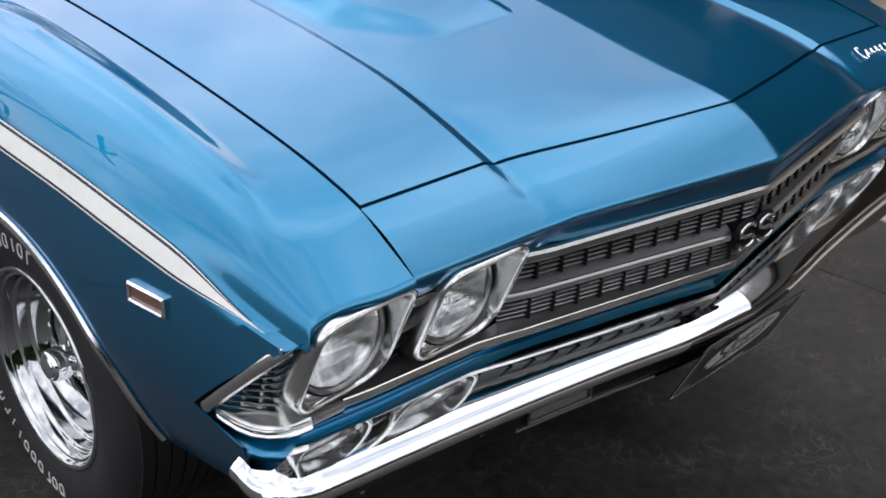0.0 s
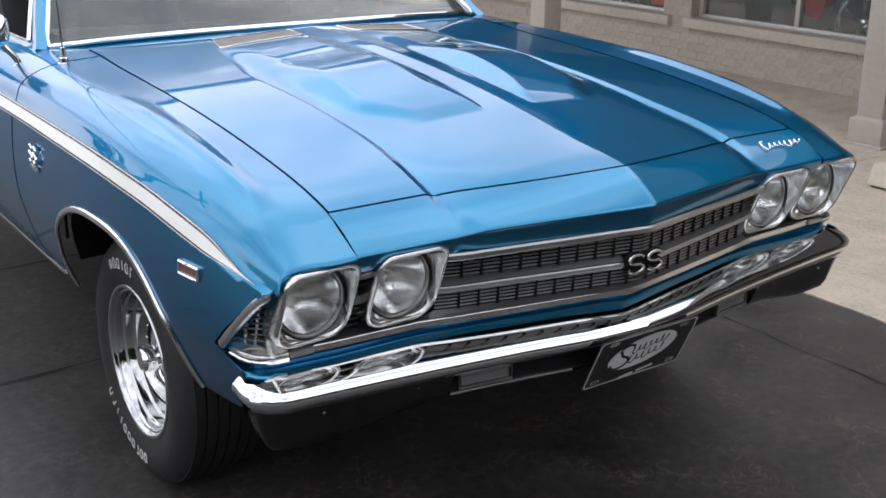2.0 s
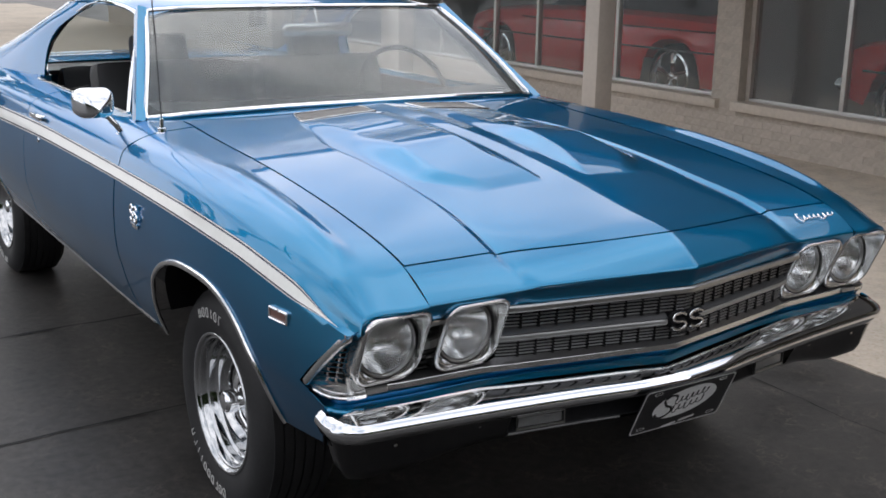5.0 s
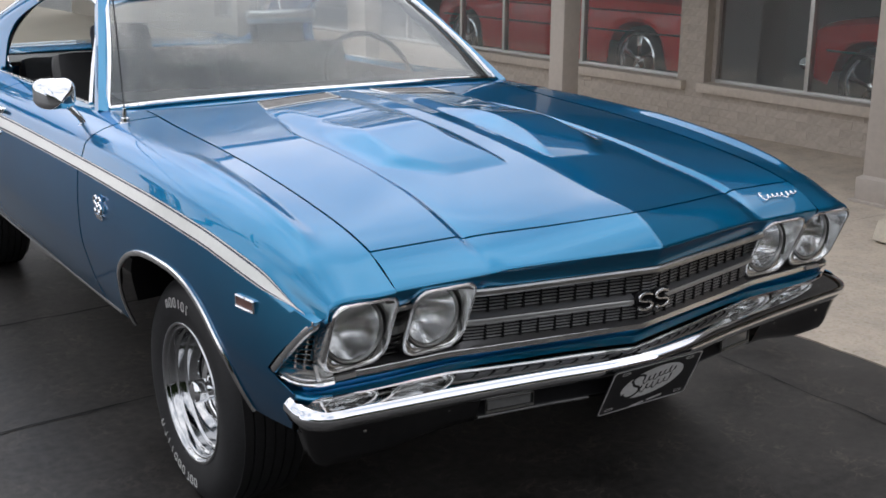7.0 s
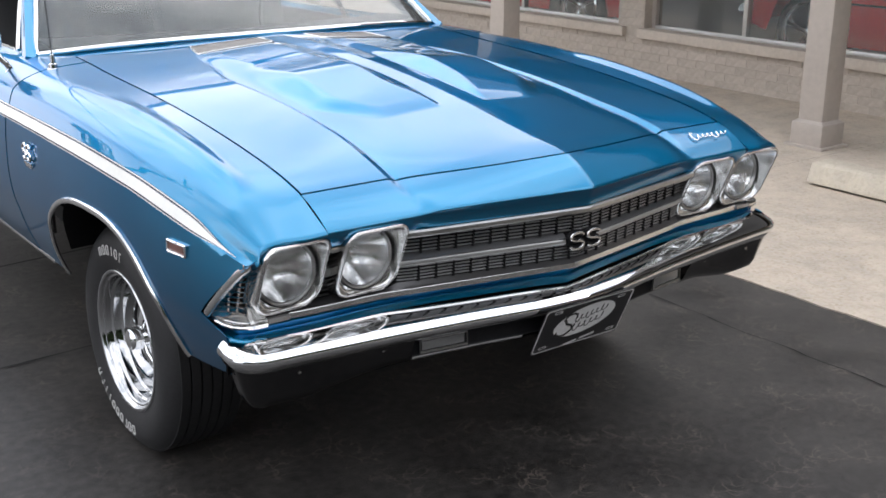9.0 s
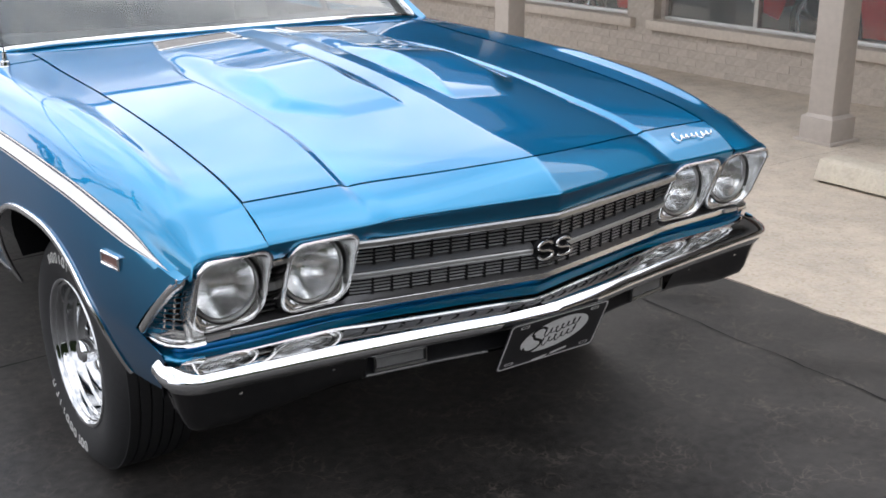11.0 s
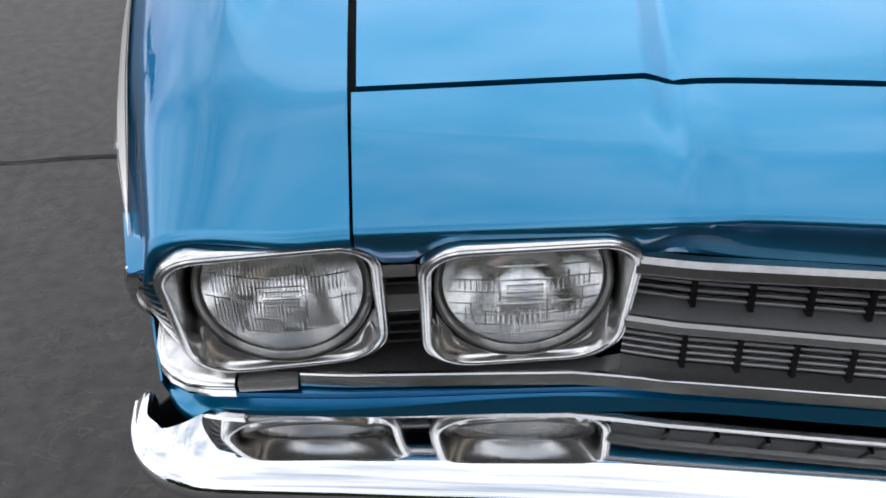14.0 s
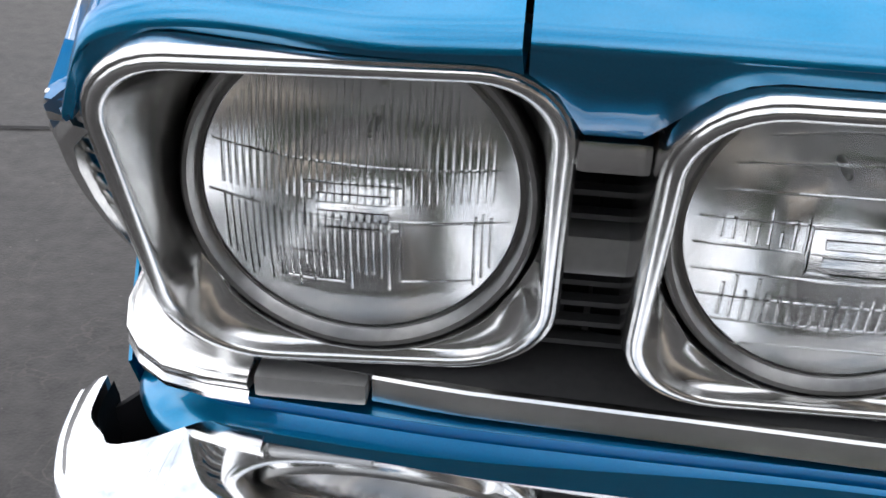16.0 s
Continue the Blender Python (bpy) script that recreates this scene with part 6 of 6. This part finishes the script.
    for sg in (-1, 1):
        for s in (0.74, 3.75):
            cx, cy, cz = P(sg * 0.80, s, 0.33)
            w = part("wheel", lathe([(0.215, -0.09 * sg), (0.25, 0.10 * sg), (0.29, 0.105 * sg), (0.32, 0.085 * sg), (0.33, 0.06 * sg), (0.33, -0.09 * sg), (0.25, -0.11 * sg)], 44, "x", (cx, cy, cz)), RUBBER, c, "black tyre on a five-spoke mag wheel")
            part("rim", lathe([(0.255, 0.100 * sg), (0.235, 0.108 * sg), (0.222, 0.090 * sg), (0.212, 0.02 * sg)], 44, "x", (cx, cy, cz)), CHROME, w)
            part("rim_back", lathe([(0.214, 0.02 * sg), (0.0001, 0.01 * sg)], 30, "x", (cx, cy, cz)), SATIN_BLACK, w)
            for k in range(5):
                a = 2 * math.pi * k / 5 + 0.3
                rows = []
                for r_, hw in ((0.03, 0.03), (0.10, 0.022), (0.17, 0.024), (0.222, 0.034)):
                    rows.append([Vector((cx + sg * d, cy + r_ * math.cos(a) - q * hw * math.sin(a), cz + r_ * math.sin(a) + q * hw * math.cos(a))) for q, d in ((-1, 0.055), (-0.6, 0.085), (0.6, 0.085), (1, 0.055))])
                part("spoke", grid(rows), CHROME, w, solid=0.004)
            part("hub_cap", lathe([(0.0001, 0.105 * sg), (0.03, 0.10 * sg), (0.045, 0.08 * sg), (0.05, 0.03 * sg)], 20, "x", (cx, cy, cz)), CHROME, w)
    return c


old_car("showroom_car", "red classic coupe on mag wheels inside the showroom", PAINT_RED, 9.30, -1, 7.0, 0.06, "red showroom cars")
old_car("showroom_car", "red classic car, nose toward the showroom partition", PAINT_RED, 3.60, -1, 7.05, 0.06, "red showroom cars")
old_car("parked_car", "dark car parked far down the car park", PAINT_BLACK, 21.0, 1, -3.0, 0.0)


# ---- trees and what closes the place round ----
def leaf_cloud(bm, centre, radius, n, size, rng):
    """Small leaf sprays scattered through a lumpy crown."""
    lobes = [(Vector(centre) + Vector((rng.uniform(-1, 1) * radius * 0.7, rng.uniform(-1, 1) * radius * 0.7, rng.uniform(-0.5, 0.8) * radius * 0.7)), radius * rng.uniform(0.35, 0.6)) for _ in range(7)]
    for _ in range(n):
        c, r_ = rng.choice(lobes)
        d = Vector((rng.gauss(0, 1), rng.gauss(0, 1), rng.gauss(0, 1))).normalized()
        p = c + d * r_ * rng.uniform(0.55, 1.0)
        a = Vector((rng.gauss(0, 1), rng.gauss(0, 1), rng.gauss(0, 1))).normalized()
        b = a.orthogonal().normalized()
        s = size * rng.uniform(0.6, 1.3)
        bm.faces.new([bm.verts.new(p + q) for q in (a * s, b * s * 0.6, -a * s, -b * s * 0.6)])


def tree(x, y, h, rng):
    t = empty("tree", "broadleaf tree with an uneven green crown beyond the car park", "tree", "trees round the car park", at=(x, y, 0))
    bm = bmesh.new()
    pts = [Vector((x + 0.02 * h * math.sin(k * 1.3), y + 0.02 * h * math.cos(k), h * 0.55 * k / 6)) for k in range(7)]
    sweep(pts, lambda u: round_section(0.05 * h * (1 - 0.6 * u), 0.05 * h * (1 - 0.6 * u), 8), up=Vector((1, 0, 0)), bm=bm)
    for k in range(6):
        a = k * 1.05 + rng.uniform(-0.3, 0.3)
        s = pts[3 + k % 4]
        e = s + Vector((math.cos(a) * h * 0.26, math.sin(a) * h * 0.26, h * rng.uniform(0.15, 0.3)))
        sweep([s, s.lerp(e, 0.5) + Vector((0, 0, 0.03 * h)), e], lambda u: round_section(0.018 * h * (1 - 0.7 * u), 0.018 * h * (1 - 0.7 * u), 6), up=Vector((1, 0, 0.2)), bm=bm)
    part("trunk", bm, BARK, t, weld=False)
    bm = bmesh.new()
    leaf_cloud(bm, (x, y, h * 0.68), h * 0.34, 650, 0.035 * h, rng)
    part("crown", bm, LEAF, t, flat=True, weld=False)
    return t


def utility_pole(x, y, h):
    """Weathered pole with a crossarm, insulators and a transformer can."""
    p = empty("utility_pole", "weathered wooden utility pole with crossarm and transformer", "utility pole", "utility poles", at=(x, y, 0))
    part("pole", lathe([(0.15, 0.0), (0.14, 0.3 * h), (0.12, 0.7 * h), (0.10, h), (0.0001, h + 0.02)], 14, "z", (x, y, 0)), WOOD_POLE, p)
    bm = bmesh.new()
    box(bm, (x - 1.2, y - 0.20, h - 0.75), (x + 1.2, y - 0.10, h - 0.62), 0.01)
    part("crossarm", bm, WOOD_POLE, p)
    for dx in (-1.1, -0.45, 0.45, 1.1):
        part("insulator", lathe([(0.012, 0.0), (0.05, 0.03), (0.03, 0.07), (0.045, 0.10), (0.02, 0.15), (0.0001, 0.16)], 12, "z", (x + dx, y - 0.15, h - 0.62)), PLATE_BLACK, p)
    part("transformer", lathe([(0.0001, 0.0), (0.20, 0.0), (0.22, 0.03), (0.22, 0.70), (0.20, 0.76), (0.0001, 0.80)], 20, "z", (x + 0.42, y, h - 2.3)), ARGENT, p, "grey transformer can")
    return p


POLES = [(-6.2, 8.2, 10.5), (-7.4, 42.0, 10.5)]
for x, y, h in POLES:
    utility_pole(x, y, h)


def wire(a, b, sag, r):
    a, b = Vector(a), Vector(b)
    pts = [a.lerp(b, t) - Vector((0, 0, sag * 4 * t * (1 - t))) for t in lin(0, 1, 25)]
    tagged(part("overhead_wire", tube(pts, r, 6), SATIN_BLACK), "black overhead wire sagging between poles", "wire", "overhead wires")


for dx in (-1.1, -0.45, 0.45, 1.1):
    wire((-6.2 + dx, 8.05, 10.05), (-7.4 + dx, 41.85, 10.05), 0.9, 0.014)
    wire((-6.2 + dx, 8.05, 10.05), (-9.5 + dx, -30.0, 10.0), 0.9, 0.014)
wire((-6.2, 8.2, 8.4), (5.9, 15.0, 4.9), 0.5, 0.022)
wire((-6.2, 8.2, 7.9), (-7.4, 42.0, 7.9), 0.7, 0.03)

rng = random.Random(21)
# the three at negative y are unseen, added for the car's reflections
for x, y, h in ((-30, 30, 9.0), (-9, -22, 8.5), (1, -25, 8.0), (10, -22, 9.0), (-7, 30, 9.0), (-14, 24, 8.0), (2, 33, 10.0)):
    tree(x, y, h, rng)
# unseen belt behind the camera, added to darken what the car's front reflects
bm = bmesh.new()
for k in range(60):
    a = radians(215 + 130 * k / 90)
    tall = smooth(radians(185), radians(215), a)
    d = 42 - 15 * tall + rng.uniform(-4, 6)
    leaf_cloud(bm, (d * math.cos(a), d * math.sin(a), rng.uniform(1.5, 3.5) + 1.0 * tall), rng.uniform(2.6, 4.2) + 1.2 * tall, 110 + int(150 * tall), 0.55 + 0.3 * tall, rng)
wood = tagged(part("far_woods", bm, LEAF, None, flat=True, weld=False), "unseen belt of green trees added to darken the car's front reflections", "woods", kind="stuff")



# ---- painted bricks of the shop wall ----
def brick_mesh(l, h, d, seed):
    """A brick face with softened, slightly uneven edges."""
    r = random.Random(seed)
    j = lambda: r.uniform(-0.0012, 0.0012)
    bm = bmesh.new()
    back = [bm.verts.new((0.004, s * l / 2, t * h / 2)) for s, t in ((-1, -1), (1, -1), (1, 1), (-1, 1))]
    mid = [bm.verts.new((-d * 0.6, s * (l / 2 - 0.001) + j(), t * (h / 2 - 0.001) + j())) for s, t in ((-1, -1), (1, -1), (1, 1), (-1, 1))]
    front = [bm.verts.new((-d + j(), s * (l / 2 - 0.003) + j(), t * (h / 2 - 0.003) + j())) for s, t in ((-1, -1), (1, -1), (1, 1), (-1, 1))]
    for a, b in ((back, mid), (mid, front)):
        for k in range(4):
            bm.faces.new((a[k], a[(k + 1) % 4], b[(k + 1) % 4], b[k]))
    bm.faces.new(front)
    bmesh.ops.recalc_face_normals(bm, faces=bm.faces)
    me = bpy.data.meshes.new("brick")
    bm.to_mesh(me)
    bm.free()
    me.materials.append(BRICK_PAINT)
    return me


BL, BH = 0.200, 0.0655
whole = [brick_mesh(BL - 0.007, BH - 0.007, 0.0036, k) for k in range(5)]
half = [brick_mesh(BL / 2 - 0.007, BH - 0.007, 0.0036, 20 + k) for k in range(3)]
rng = random.Random(77)


def lay(y0, y1, z0, courses, parent):
    """Running bond from y0 to y1, each brick an object on shared meshes."""
    for c in range(courses):
        y = y0 - (BL / 2 if c % 2 else 0.0)
        while y < y1 - 0.02:
            a, b = max(y, y0), min(y + BL, y1)
            if b - a > 0.06:
                me = rng.choice(whole) if b - a > BL * 0.8 else rng.choice(half)
                ob = new("brick", me)
                ob.parent = parent
                ob.location = (WX - 0.0005 + rng.uniform(-0.0008, 0.0008), 0.5 * (a + b), z0 + BH * (c + 0.5))
                ob.rotation_euler = (rng.uniform(-0.006, 0.006), 0, 0)
            y += BL


lay(0.6, 11.4, 0.002, 5, wall_low)
for y0, y1, p in pier_boxes:
    if 3.0 < y0 < 4.0:
        lay(y0 + 0.01, y1 - 0.01, 0.41, 25, p)
    elif y0 > 9.0 and y0 < 9.6:
        lay(y0 + 0.01, y1 - 0.01, 0.41, 25, p)
